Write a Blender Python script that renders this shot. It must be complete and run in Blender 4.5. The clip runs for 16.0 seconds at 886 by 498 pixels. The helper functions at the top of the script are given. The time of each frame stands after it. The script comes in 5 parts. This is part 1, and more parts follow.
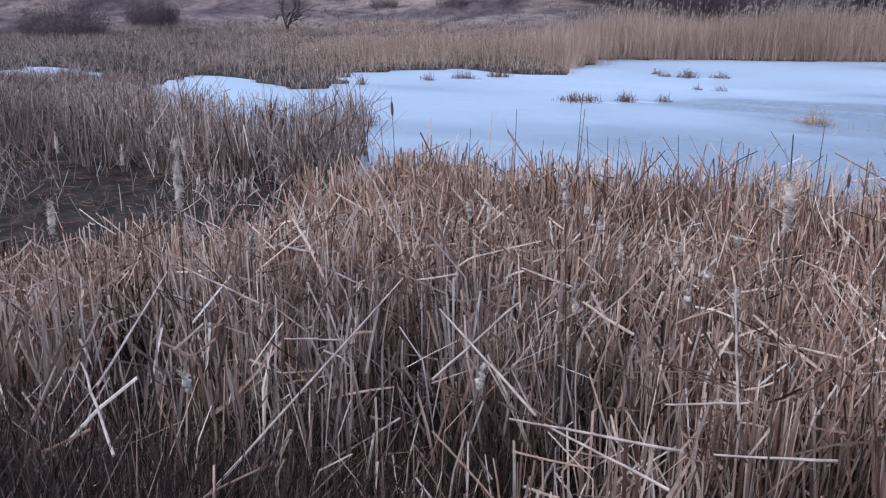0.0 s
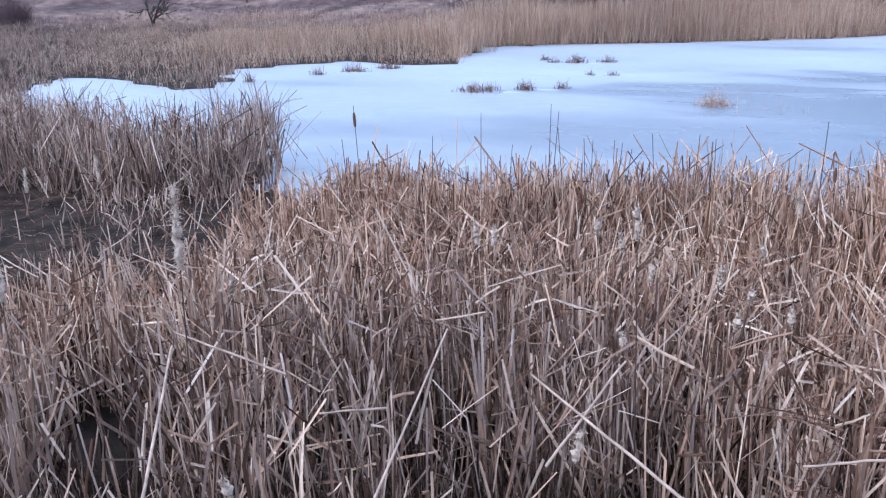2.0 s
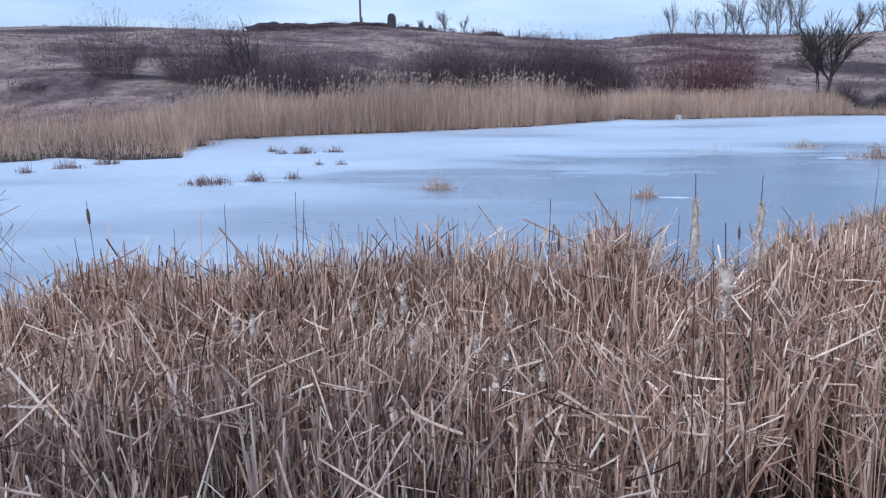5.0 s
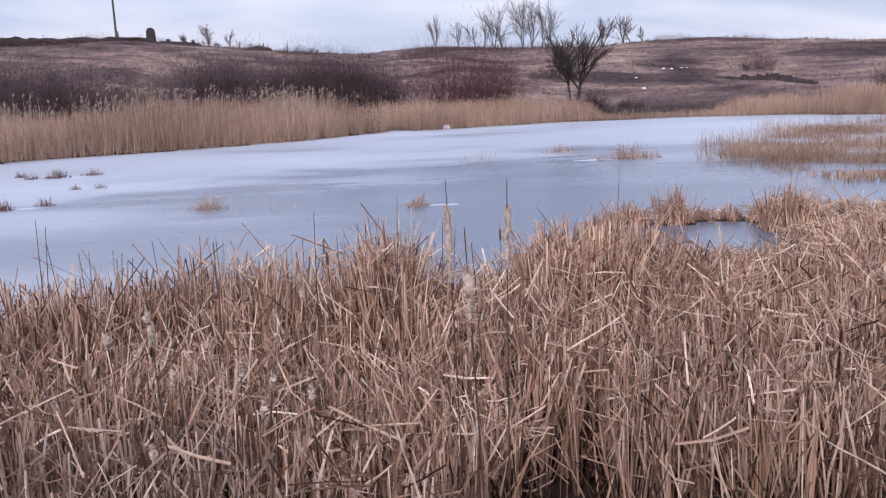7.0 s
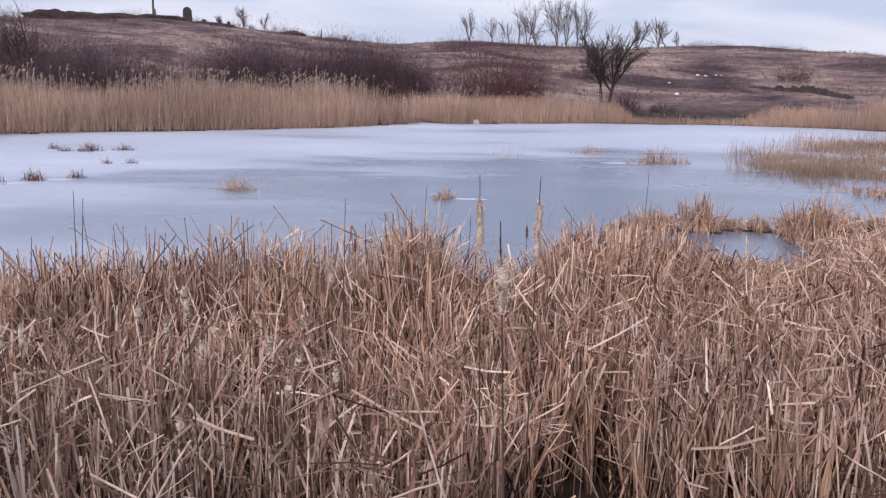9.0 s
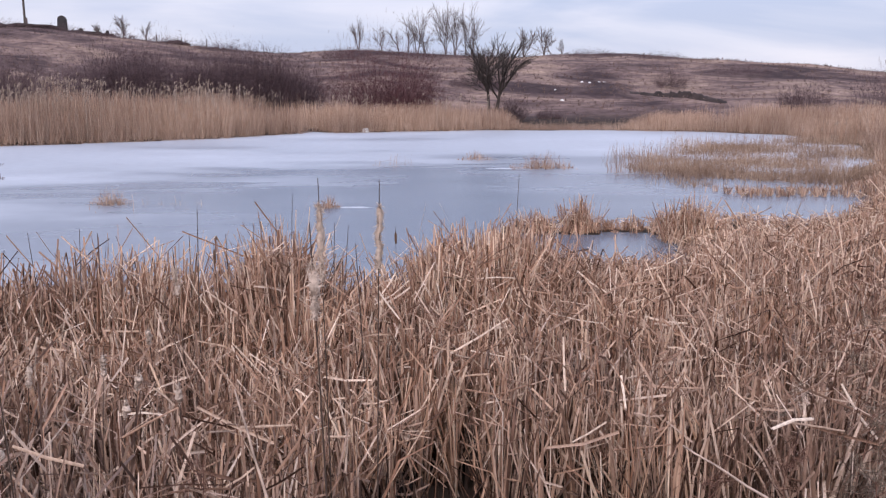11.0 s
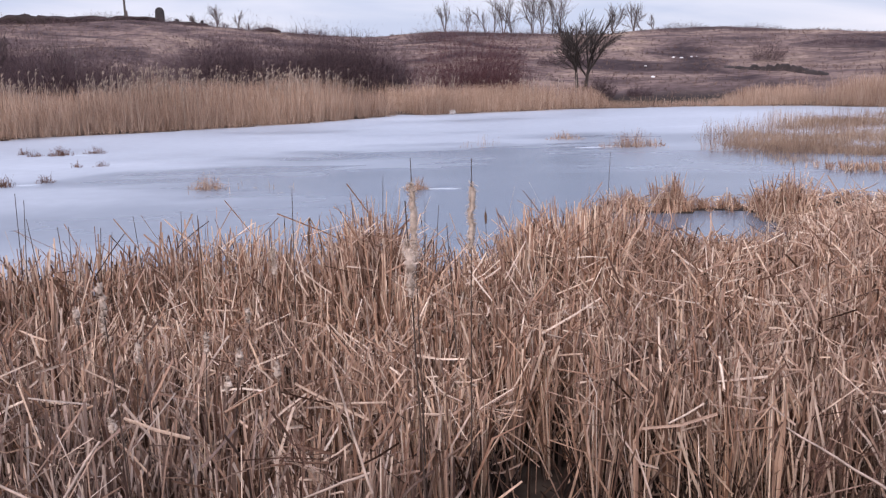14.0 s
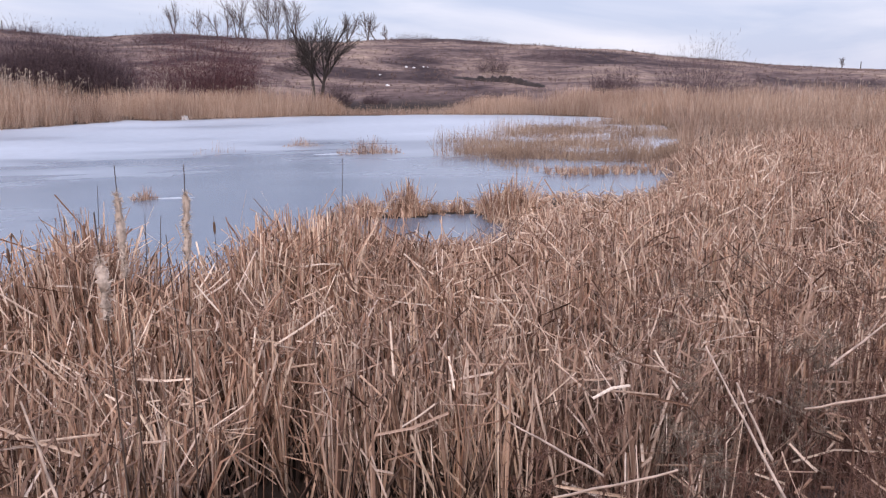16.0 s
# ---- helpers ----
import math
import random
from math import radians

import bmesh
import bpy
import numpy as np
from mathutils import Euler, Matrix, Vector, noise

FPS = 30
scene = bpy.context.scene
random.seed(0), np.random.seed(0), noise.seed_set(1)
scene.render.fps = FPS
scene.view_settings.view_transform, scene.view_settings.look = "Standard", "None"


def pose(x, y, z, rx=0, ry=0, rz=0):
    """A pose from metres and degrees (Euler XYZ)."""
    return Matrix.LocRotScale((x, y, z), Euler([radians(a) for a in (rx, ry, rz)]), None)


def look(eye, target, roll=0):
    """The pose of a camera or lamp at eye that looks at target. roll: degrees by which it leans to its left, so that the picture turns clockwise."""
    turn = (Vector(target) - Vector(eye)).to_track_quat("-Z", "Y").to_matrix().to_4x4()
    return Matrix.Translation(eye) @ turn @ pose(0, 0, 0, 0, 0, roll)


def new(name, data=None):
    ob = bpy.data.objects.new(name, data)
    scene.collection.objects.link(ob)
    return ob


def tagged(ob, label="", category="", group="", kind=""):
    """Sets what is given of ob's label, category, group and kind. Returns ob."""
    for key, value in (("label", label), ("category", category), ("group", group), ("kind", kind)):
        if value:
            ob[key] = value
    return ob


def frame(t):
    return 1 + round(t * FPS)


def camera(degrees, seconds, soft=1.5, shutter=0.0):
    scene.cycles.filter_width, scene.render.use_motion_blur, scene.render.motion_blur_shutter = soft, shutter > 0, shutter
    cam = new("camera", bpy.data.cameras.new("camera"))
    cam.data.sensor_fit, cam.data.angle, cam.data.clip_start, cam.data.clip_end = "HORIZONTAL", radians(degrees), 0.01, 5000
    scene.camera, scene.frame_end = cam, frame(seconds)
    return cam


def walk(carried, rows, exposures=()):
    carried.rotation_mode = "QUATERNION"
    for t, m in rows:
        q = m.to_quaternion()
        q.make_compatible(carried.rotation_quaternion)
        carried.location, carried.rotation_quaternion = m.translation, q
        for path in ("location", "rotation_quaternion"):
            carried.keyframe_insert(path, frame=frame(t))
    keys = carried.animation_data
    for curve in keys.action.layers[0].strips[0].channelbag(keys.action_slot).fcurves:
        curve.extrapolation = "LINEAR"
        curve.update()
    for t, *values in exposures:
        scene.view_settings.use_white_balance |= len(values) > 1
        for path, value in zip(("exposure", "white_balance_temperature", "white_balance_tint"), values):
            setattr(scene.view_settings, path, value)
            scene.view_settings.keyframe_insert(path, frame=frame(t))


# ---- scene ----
cam = camera(55.0, 16.0, 1.25)
PATH = [
    (0, (0.919, 0.245, 2.427), (-0.312, 1.72, 1.872), -0.1),
    (0.5, (0.572, 0.203, 2.484), (-0.64, 1.69, 1.915), -0.3),
    (1, (0.285, 0.167, 2.477), (-0.89, 1.675, 1.889), -0.5),
    (1.5, (0.2, 0.181, 2.512), (-0.92, 1.729, 1.921), -0.7),
    (2, (0.028, 0.302, 2.504), (-0.973, 1.932, 1.92), -1.4),
    (2.5, (-0.045, 0.367, 2.489), (-0.921, 2.077, 1.934), -1.7),
    (3, (-0.086, 0.351, 2.501), (-0.827, 2.136, 1.985), -1.1),
    (3.2, (-0.1, 0.355, 2.503), (-0.792, 2.165, 2.008), -0.7),
    (5.3, (-0.049, 0.197, 2.489), (-0.413, 2.125, 2.1), -1.6),
    (5.5, (-0.03, 0.213, 2.486), (-0.322, 2.153, 2.1), -1.8),
    (6, (0.008, 0.252, 2.481), (-0.107, 2.211, 2.097), -2.1),
    (6.5, (0.037, 0.263, 2.489), (0.055, 2.225, 2.103), -2.4),
    (7, (0.037, 0.272, 2.481), (0.093, 2.235, 2.1), -2.3),
    (7.5, (0.03, 0.248, 2.485), (0.054, 2.209, 2.097), -1.5),
    (8, (0.023, 0.242, 2.482), (-0.032, 2.203, 2.096), -0.8),
    (8.5, (-0.01, 0.206, 2.486), (-0.07, 2.167, 2.093), -0.1),
    (9, (-0.006, 0.213, 2.485), (0.0, 2.173, 2.091), 0.8),
    (9.5, (0.039, 0.254, 2.478), (0.204, 2.207, 2.084), 1.7),
    (9.7, (0.086, 0.246, 2.479), (0.32, 2.194, 2.09), 1.7),
    (11.8, (0.253, 0.307, 2.436), (0.441, 2.263, 2.065), -1.5),
    (12, (0.243, 0.285, 2.436), (0.371, 2.246, 2.062), -1.7),
    (12.5, (0.239, 0.286, 2.437), (0.234, 2.249, 2.054), -1.8),
    (13, (0.235, 0.287, 2.435), (0.19, 2.248, 2.041), -1.9),
    (13.5, (0.221, 0.269, 2.435), (0.191, 2.228, 2.035), -1.7),
    (14, (0.223, 0.294, 2.436), (0.262, 2.251, 2.023), -1.3),
    (14.5, (0.244, 0.325, 2.428), (0.4, 2.275, 2.013), -0.8),
    (15, (0.279, 0.353, 2.431), (0.58, 2.288, 2.025), -0.6),
    (15.5, (0.306, 0.373, 2.418), (0.78, 2.275, 2.018), -0.4),
    (16, (0.323, 0.382, 2.419), (0.948, 2.239, 2.016), 0.1),
]
EXPOSURES = [
    (0.0, -0.03, 5220, 10), (0.5, 0.11, 5200, 10), (1.5, 0.3, 5180, 10), (2.5, 0.38, 5220, 10.5), (3.2, 0.34, 5200, 10),
    (5.3, 0.0, 5180, 6.5), (5.8, -0.02, 5440, 8.5), (6.5, -0.01, 5980, 16.5), (7.1, -0.02, 6260, 20.5), (9.5, -0.03, 6380, 21), (16.0, 0.06, 6420, 20.5),
]
walk(cam, [(t, look(eye, target, roll)) for t, eye, target, roll in PATH], EXPOSURES)

# ---- world and light: a bright overcast winter sky ----
world = bpy.data.worlds.new("overcast_sky")
scene.world = world
world.use_nodes = True
wn, wl = world.node_tree.nodes, world.node_tree.links
wn.clear()
w_out = wn.new("ShaderNodeOutputWorld")
w_bg = wn.new("ShaderNodeBackground")
w_sky = wn.new("ShaderNodeTexSky")
w_sky.sky_type, w_sky.sun_disc, w_sky.sun_elevation, w_sky.sun_rotation = "NISHITA", False, radians(28), radians(200)
w_co = wn.new("ShaderNodeTexCoord")
w_map = wn.new("ShaderNodeMapping")
w_map.inputs["Scale"].default_value = (1.6, 1.6, 9.0)
w_noise = wn.new("ShaderNodeTexNoise")
w_noise.inputs["Scale"].default_value, w_noise.inputs["Detail"].default_value = 1.7, 6.0
w_noise.inputs["Distortion"].default_value = 0.35
w_ramp = wn.new("ShaderNodeValToRGB")
w_ramp.color_ramp.elements[0].position, w_ramp.color_ramp.elements[0].color = 0.40, (0.54, 0.63, 0.80, 1)
w_ramp.color_ramp.elements[1].position, w_ramp.color_ramp.elements[1].color = 0.70, (0.92, 0.94, 1.0, 1)
w_mix = wn.new("ShaderNodeMix")
w_mix.data_type, w_mix.blend_type = "RGBA", "MIX"
w_mix.inputs[0].default_value = 0.85
w_gain = wn.new("ShaderNodeMix")
w_gain.data_type, w_gain.blend_type = "RGBA", "MULTIPLY"
w_gain.inputs[0].default_value, w_gain.inputs[7].default_value = 1.0, (0.10, 0.10, 0.10, 1)
wl.new(w_co.outputs["Generated"], w_map.inputs["Vector"])
wl.new(w_map.outputs[0], w_noise.inputs["Vector"])
wl.new(w_noise.outputs["Fac"], w_ramp.inputs[0])
wl.new(w_sky.outputs[0], w_gain.inputs[6])
wl.new(w_gain.outputs[2], w_mix.inputs[6])
wl.new(w_ramp.outputs[0], w_mix.inputs[7])
# an overcast sky is about twice as bright overhead as at the horizon
w_sep = wn.new("ShaderNodeSeparateXYZ")
w_dome = wn.new("ShaderNodeMapRange")
w_dome.inputs["From Min"].default_value, w_dome.inputs["From Max"].default_value = 0.08, 0.9
w_dome.inputs["To Min"].default_value, w_dome.inputs["To Max"].default_value = 1.0, 2.1
wl.new(w_co.outputs["Generated"], w_sep.inputs[0])
wl.new(w_sep.outputs[2], w_dome.inputs["Value"])
w_lift = wn.new("ShaderNodeMix")
w_lift.data_type, w_lift.blend_type = "RGBA", "MULTIPLY"
w_lift.inputs[0].default_value = 1.0
wl.new(w_mix.outputs[2], w_lift.inputs[6])
wl.new(w_dome.outputs[0], w_lift.inputs[7])
wl.new(w_lift.outputs[2], w_bg.inputs["Color"])
w_bg.inputs["Strength"].default_value = 1.04
wl.new(w_bg.outputs[0], w_out.inputs["Surface"])

sun = new("sun", bpy.data.lights.new("sun", "SUN"))
sun.data.energy, sun.data.angle, sun.data.color = 1.8, radians(22), (1.0, 0.93, 0.86)
sun.matrix_world = look((-9, -20, 13), (0, 0, 0))


# ---- materials ----
def material(name, rough=0.8, spec=0.3):
    m = bpy.data.materials.new(name)
    m.use_nodes = True
    n, l = m.node_tree.nodes, m.node_tree.links
    b = n["Principled BSDF"]
    b.inputs["Roughness"].default_value = rough
    b.inputs["Specular IOR Level"].default_value = spec
    return m, n, l, b


def ramp(n, stops):
    r = n.new("ShaderNodeValToRGB")
    e = r.color_ramp.elements
    while len(e) < len(stops):
        e.new(0.5)
    for k, (p, c) in zip(e, stops):
        k.position, k.color = p, (*c, 1)
    return r


def noise_node(n, l, scale, detail=4.0, stretch=None, rough=0.55):
    co = n.new("ShaderNodeTexCoord")
    t = n.new("ShaderNodeTexNoise")
    t.inputs["Scale"].default_value, t.inputs["Detail"].default_value, t.inputs["Roughness"].default_value = scale, detail, rough
    if stretch:
        mp = n.new("ShaderNodeMapping")
        mp.inputs["Scale"].default_value = stretch
        l.new(co.outputs["Object"], mp.inputs["Vector"])
        l.new(mp.outputs[0], t.inputs["Vector"])
    else:
        l.new(co.outputs["Object"], t.inputs["Vector"])
    return t


def mixed(n, l, kind, fac, a, b):
    m = n.new("ShaderNodeMix")
    m.data_type, m.blend_type = "RGBA", kind
    for sock, v in ((m.inputs[0], fac), (m.inputs[6], a), (m.inputs[7], b)):
        if isinstance(v, (int, float)):
            sock.default_value = v
        elif isinstance(v, tuple):
            sock.default_value = (*v, 1)
        else:
            l.new(v, sock)
    return m.outputs[2]


def blade_material(name, stops, patch=0.35, patch_scale=0.5, grain=(60, 60, 4), rough=0.75, through_light=0.08):
    """Dry plant fibre: each blade its own tone, weathered in patches, with a fine grain along it."""
    m, n, l, b = material(name, rough, 0.2)
    g = n.new("ShaderNodeNewGeometry")
    tone = ramp(n, stops)
    l.new(g.outputs["Random Per Island"], tone.inputs[0])
    big = noise_node(n, l, patch_scale, 3)
    weather = ramp(n, [(0.34, (1 - patch, 1 - patch * 1.12, 1 - patch * 1.15)), (0.66, (1.12, 1.10, 1.06))])
    l.new(big.outputs["Fac"], weather.inputs[0])
    fine = noise_node(n, l, 1.0, 3, grain)
    streak = ramp(n, [(0.3, (0.72, 0.70, 0.68)), (0.7, (1.15, 1.15, 1.15))])
    l.new(fine.outputs["Fac"], streak.inputs[0])
    c = mixed(n, l, "MULTIPLY", 1.0, tone.outputs[0], weather.outputs[0])
    c = mixed(n, l, "MULTIPLY", 1.0, c, streak.outputs[0])
    l.new(c, b.inputs["Base Color"])
    thin = n.new("ShaderNodeBsdfTranslucent")
    l.new(c, thin.inputs["Color"])
    both = n.new("ShaderNodeMixShader")
    both.inputs[0].default_value = through_light
    l.new(b.outputs[0], both.inputs[1])
    l.new(thin.outputs[0], both.inputs[2])
    l.new(both.outputs[0], n["Material Output"].inputs["Surface"])
    return m


STRAW = [(0.0, (0.136, 0.068, 0.045)), (0.12, (0.310, 0.177, 0.119)), (0.45, (0.512, 0.323, 0.230)), (0.72, (0.666, 0.470, 0.346)), (1.0, (0.844, 0.678, 0.540))]
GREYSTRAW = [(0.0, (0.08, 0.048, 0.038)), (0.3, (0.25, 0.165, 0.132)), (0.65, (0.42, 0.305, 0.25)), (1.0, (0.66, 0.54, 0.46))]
GOLD = [(0.0, (0.24, 0.148, 0.105)), (0.4, (0.48, 0.325, 0.236)), (0.75, (0.58, 0.42, 0.32)), (1.0, (0.70, 0.56, 0.45))]
mat_reed = blade_material("dry_cattail_leaf", STRAW, 0.28, 1.1)
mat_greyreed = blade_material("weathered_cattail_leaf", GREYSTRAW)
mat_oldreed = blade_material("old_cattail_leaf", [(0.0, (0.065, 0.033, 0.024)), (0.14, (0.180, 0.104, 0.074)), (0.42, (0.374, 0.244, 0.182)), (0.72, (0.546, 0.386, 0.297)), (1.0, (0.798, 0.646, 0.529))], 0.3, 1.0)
mat_palereed = blade_material("bleached_cattail_leaf", [(0.0, (0.30, 0.18, 0.125)), (0.4, (0.55, 0.37, 0.27)), (0.75, (0.74, 0.56, 0.43)), (1.0, (0.88, 0.75, 0.63))], 0.3, 1.3)
mat_sedge = blade_material("brown_sedge", [(0.0, (0.18, 0.115, 0.08)), (0.5, (0.38, 0.265, 0.19)), (1.0, (0.58, 0.44, 0.33))], 0.45, 0.5)
# brown leaf darkened to carry the shade deep between the stalks
mat_shadeleaf = blade_material("shade_dark_leaf", [(0.0, (0.018, 0.011, 0.009)), (0.5, (0.05, 0.03, 0.023)), (0.85, (0.12, 0.077, 0.058)), (1.0, (0.32, 0.225, 0.175))], 0.3, 0.7, through_light=0.0)
mat_gold = blade_material("dry_reed", GOLD, 0.3, 0.12)
mat_plume = blade_material("reed_plume", [(0.0, (0.22, 0.165, 0.13)), (1.0, (0.50, 0.41, 0.34))], 0.2, 0.3)
mat_twig = blade_material("bare_twig", [(0.0, (0.060, 0.038, 0.045)), (0.6, (0.122, 0.082, 0.092)), (1.0, (0.19, 0.135, 0.142))], 0.3, 0.2)
mat_redtwig = blade_material("reddish_twig", [(0.0, (0.062, 0.026, 0.030)), (0.6, (0.125, 0.056, 0.062)), (1.0, (0.185, 0.095, 0.097))], 0.3, 0.2)
mat_darkstalk = blade_material("dark_stalk", [(0.0, (0.035, 0.026, 0.022)), (1.0, (0.13, 0.09, 0.07))], 0.2, 0.6)
mat_weed = blade_material("withered_weed", [(0.0, (0.085, 0.041, 0.030)), (0.5, (0.185, 0.098, 0.072)), (1.0, (0.30, 0.19, 0.145))], 0.3, 0.7)
mat_greyfluff = blade_material("grey_seed_fluff", [(0.0, (0.13, 0.10, 0.075)), (0.5, (0.22, 0.175, 0.135)), (1.0, (0.34, 0.28, 0.225))], 0.3, 2.0)
mat_hillgrass = blade_material("dry_hill_grass", [(0.0, (0.105, 0.070, 0.065)), (0.5, (0.185, 0.127, 0.112)), (1.0, (0.31, 0.22, 0.176))], 0.55, 0.07)


def ground_material():
    m, n, l, b = material("marsh_and_hill_soil", 0.95, 0.08)
    co = n.new("ShaderNodeTexCoord")
    sep = n.new("ShaderNodeSeparateXYZ")
    l.new(co.outputs["Object"], sep.inputs[0])
    low = noise_node(n, l, 3.0, 8)
    mud = ramp(n, [(0.35, (0.014, 0.010, 0.008)), (0.55, (0.036, 0.026, 0.020)), (0.75, (0.075, 0.055, 0.042))])
    l.new(low.outputs["Fac"], mud.inputs[0])
    wide = noise_node(n, l, 0.075, 9, (1, 1.3, 2.5), 0.62)
    wide.inputs["Distortion"].default_value = 1.1
    hill = ramp(n, [(0.36, (0.050, 0.033, 0.034)), (0.46, (0.115, 0.078, 0.073)), (0.54, (0.20, 0.138, 0.118)), (0.66, (0.31, 0.222, 0.17))])
    l.new(wide.outputs["Fac"], hill.inputs[0])
    fleck = noise_node(n, l, 1.2, 6)
    fl = ramp(n, [(0.3, (0.6, 0.58, 0.56)), (0.7, (1.3, 1.3, 1.3))])
    l.new(fleck.outputs["Fac"], fl.inputs[0])
    hillc = mixed(n, l, "MULTIPLY", 1.0, hill.outputs[0], fl.outputs[0])
    up = n.new("ShaderNodeMapRange")
    up.inputs["From Min"].default_value, up.inputs["From Max"].default_value = 0.12, 0.6
    l.new(sep.outputs[2], up.inputs["Value"])
    l.new(mixed(n, l, "MIX", up.outputs[0], mud.outputs[0], hillc), b.inputs["Base Color"])
    wet = n.new("ShaderNodeMapRange")
    wet.inputs["From Min"].default_value, wet.inputs["From Max"].default_value = 0.0, 0.07
    wet.inputs["To Min"].default_value, wet.inputs["To Max"].default_value = 0.7, 0.95
    l.new(sep.outputs[2], wet.inputs["Value"])
    l.new(wet.outputs[0], b.inputs["Roughness"])
    bump = n.new("ShaderNodeBump")
    bump.inputs["Strength"].default_value, bump.inputs["Distance"].default_value = 0.6, 0.04
    l.new(low.outputs["Fac"], bump.inputs["Height"])
    l.new(bump.outputs[0], b.inputs["Normal"])
    return m


def ice_material():
    """Old pond ice: whitish frozen slush with darker, wetter thaw patches drawn out by the wind."""
    m, n, l, b = material("pond_ice", 0.3, 0.5)
    co = n.new("ShaderNodeTexCoord")
    streaks = noise_node(n, l, 0.11, 5, (0.9, 1.7, 1), 0.5)
    thaw = n.new("ShaderNodeTexGradient")
    thaw.gradient_type = "SPHERICAL"
    mp = n.new("ShaderNodeMapping")
    mp.vector_type = "TEXTURE"
    mp.inputs["Location"].default_value = (4.5, 13.0, 0)
    mp.inputs["Scale"].default_value = (17.0, 22.0, 10)
    l.new(co.outputs["Object"], mp.inputs["Vector"])
    l.new(mp.outputs[0], thaw.inputs["Vector"])
    add = n.new("ShaderNodeMath")
    add.operation = "MULTIPLY_ADD"
    add.inputs[1].default_value = 0.6
    l.new(thaw.outputs["Fac"], add.inputs[0])
    l.new(streaks.outputs["Fac"], add.inputs[2])
    drawn = noise_node(n, l, 0.5, 4, (0.4, 1.2, 1), 0.5)
    drawn.inputs["Distortion"].default_value = 0.4
    pool = n.new("ShaderNodeTexGradient")
    pool.gradient_type = "SPHERICAL"
    mq = n.new("ShaderNodeMapping")
    mq.vector_type = "TEXTURE"
    mq.inputs["Location"].default_value = (1.5, 22.5, 0)
    mq.inputs["Scale"].default_value = (13.0, 11.0, 10)
    l.new(co.outputs["Object"], mq.inputs["Vector"])
    l.new(mq.outputs[0], pool.inputs["Vector"])
    band = ramp(n, [(0.47, (0, 0, 0)), (0.60, (1, 1, 1))])
    l.new(drawn.outputs["Fac"], band.inputs[0])
    wetter = n.new("ShaderNodeMath")
    wetter.operation = "MULTIPLY"
    l.new(band.outputs[0], wetter.inputs[0])
    l.new(pool.outputs["Fac"], wetter.inputs[1])
    deeper = n.new("ShaderNodeMath")
    deeper.operation = "MULTIPLY_ADD"
    deeper.inputs[1].default_value = 0.26
    l.new(wetter.outputs[0], deeper.inputs[0])
    l.new(add.outputs[0], deeper.inputs[2])
    add = deeper
    tone = ramp(n, [(0.36, (0.395, 0.42, 0.46)), (0.60, (0.315, 0.34, 0.38)), (0.76, (0.165, 0.189, 0.23)), (0.98, (0.105, 0.128, 0.165))])
    l.new(add.outputs[0], tone.inputs[0])
    speck = noise_node(n, l, 2.5, 5)
    sp = ramp(n, [(0.3, (0.93, 0.93, 0.94)), (0.7, (1.05, 1.05, 1.05))])
    l.new(speck.outputs["Fac"], sp.inputs[0])
    l.new(mixed(n, l, "MULTIPLY", 1.0, tone.outputs[0], sp.outputs[0]), b.inputs["Base Color"])
    gloss = n.new("ShaderNodeMapRange")
    gloss.inputs["From Min"].default_value, gloss.inputs["From Max"].default_value = 0.45, 0.8
    gloss.inputs["To Min"].default_value, gloss.inputs["To Max"].default_value = 0.5, 0.26
    l.new(add.outputs[0], gloss.inputs["Value"])
    l.new(gloss.outputs[0], b.inputs["Roughness"])
    bump = n.new("ShaderNodeBump")
    bump.inputs["Strength"].default_value, bump.inputs["Distance"].default_value = 0.15, 0.01
    l.new(speck.outputs["Fac"], bump.inputs["Height"])
    l.new(bump.outputs[0], b.inputs["Normal"])
    return m


def plain(name, colour, rough=0.8, scale=8.0, vary=0.3):
    m, n, l, b = material(name, rough, 0.25)
    t = noise_node(n, l, scale, 6)
    r = ramp(n, [(0.3, tuple(c * (1 - vary) for c in colour)), (0.7, tuple(min(1, c * (1 + vary)) for c in colour))])
    l.new(t.outputs["Fac"], r.inputs[0])
    l.new(r.outputs[0], b.inputs["Base Color"])
    bump = n.new("ShaderNodeBump")
    bump.inputs["Strength"].default_value, bump.inputs["Distance"].default_value = 0.4, 0.01
    l.new(t.outputs["Fac"], bump.inputs["Height"])
    l.new(bump.outputs[0], b.inputs["Normal"])
    return m


mat_ground, mat_ice = ground_material(), ice_material()
mat_bark = plain("dark_bark", (0.055, 0.043, 0.038), 0.9, 6)
mat_palebark = plain("grey_bark", (0.14, 0.112, 0.105), 0.9, 6)
mat_fluff = plain("cattail_fluff", (0.50, 0.395, 0.32), 0.95, 60, 0.35)
mat_brownhead = plain("brown_cattail_head", (0.12, 0.07, 0.045), 0.9, 80)
mat_stem = plain("cattail_stem", (0.40, 0.29, 0.225), 0.75, 14, 0.5)
mat_pole = plain("weathered_pole", (0.10, 0.085, 0.075), 0.9, 3)
mat_stone = plain("dark_stone", (0.05, 0.045, 0.045), 0.9, 3)
mat_pale = plain("pale_white", (0.78, 0.77, 0.75), 0.7, 5, 0.1)
mat_snow = plain("old_snow", (0.42, 0.45, 0.50), 0.6, 12, 0.08)
mat_earth = plain("dark_dug_earth", (0.034, 0.023, 0.020), 0.95, 1.0, 0.4)


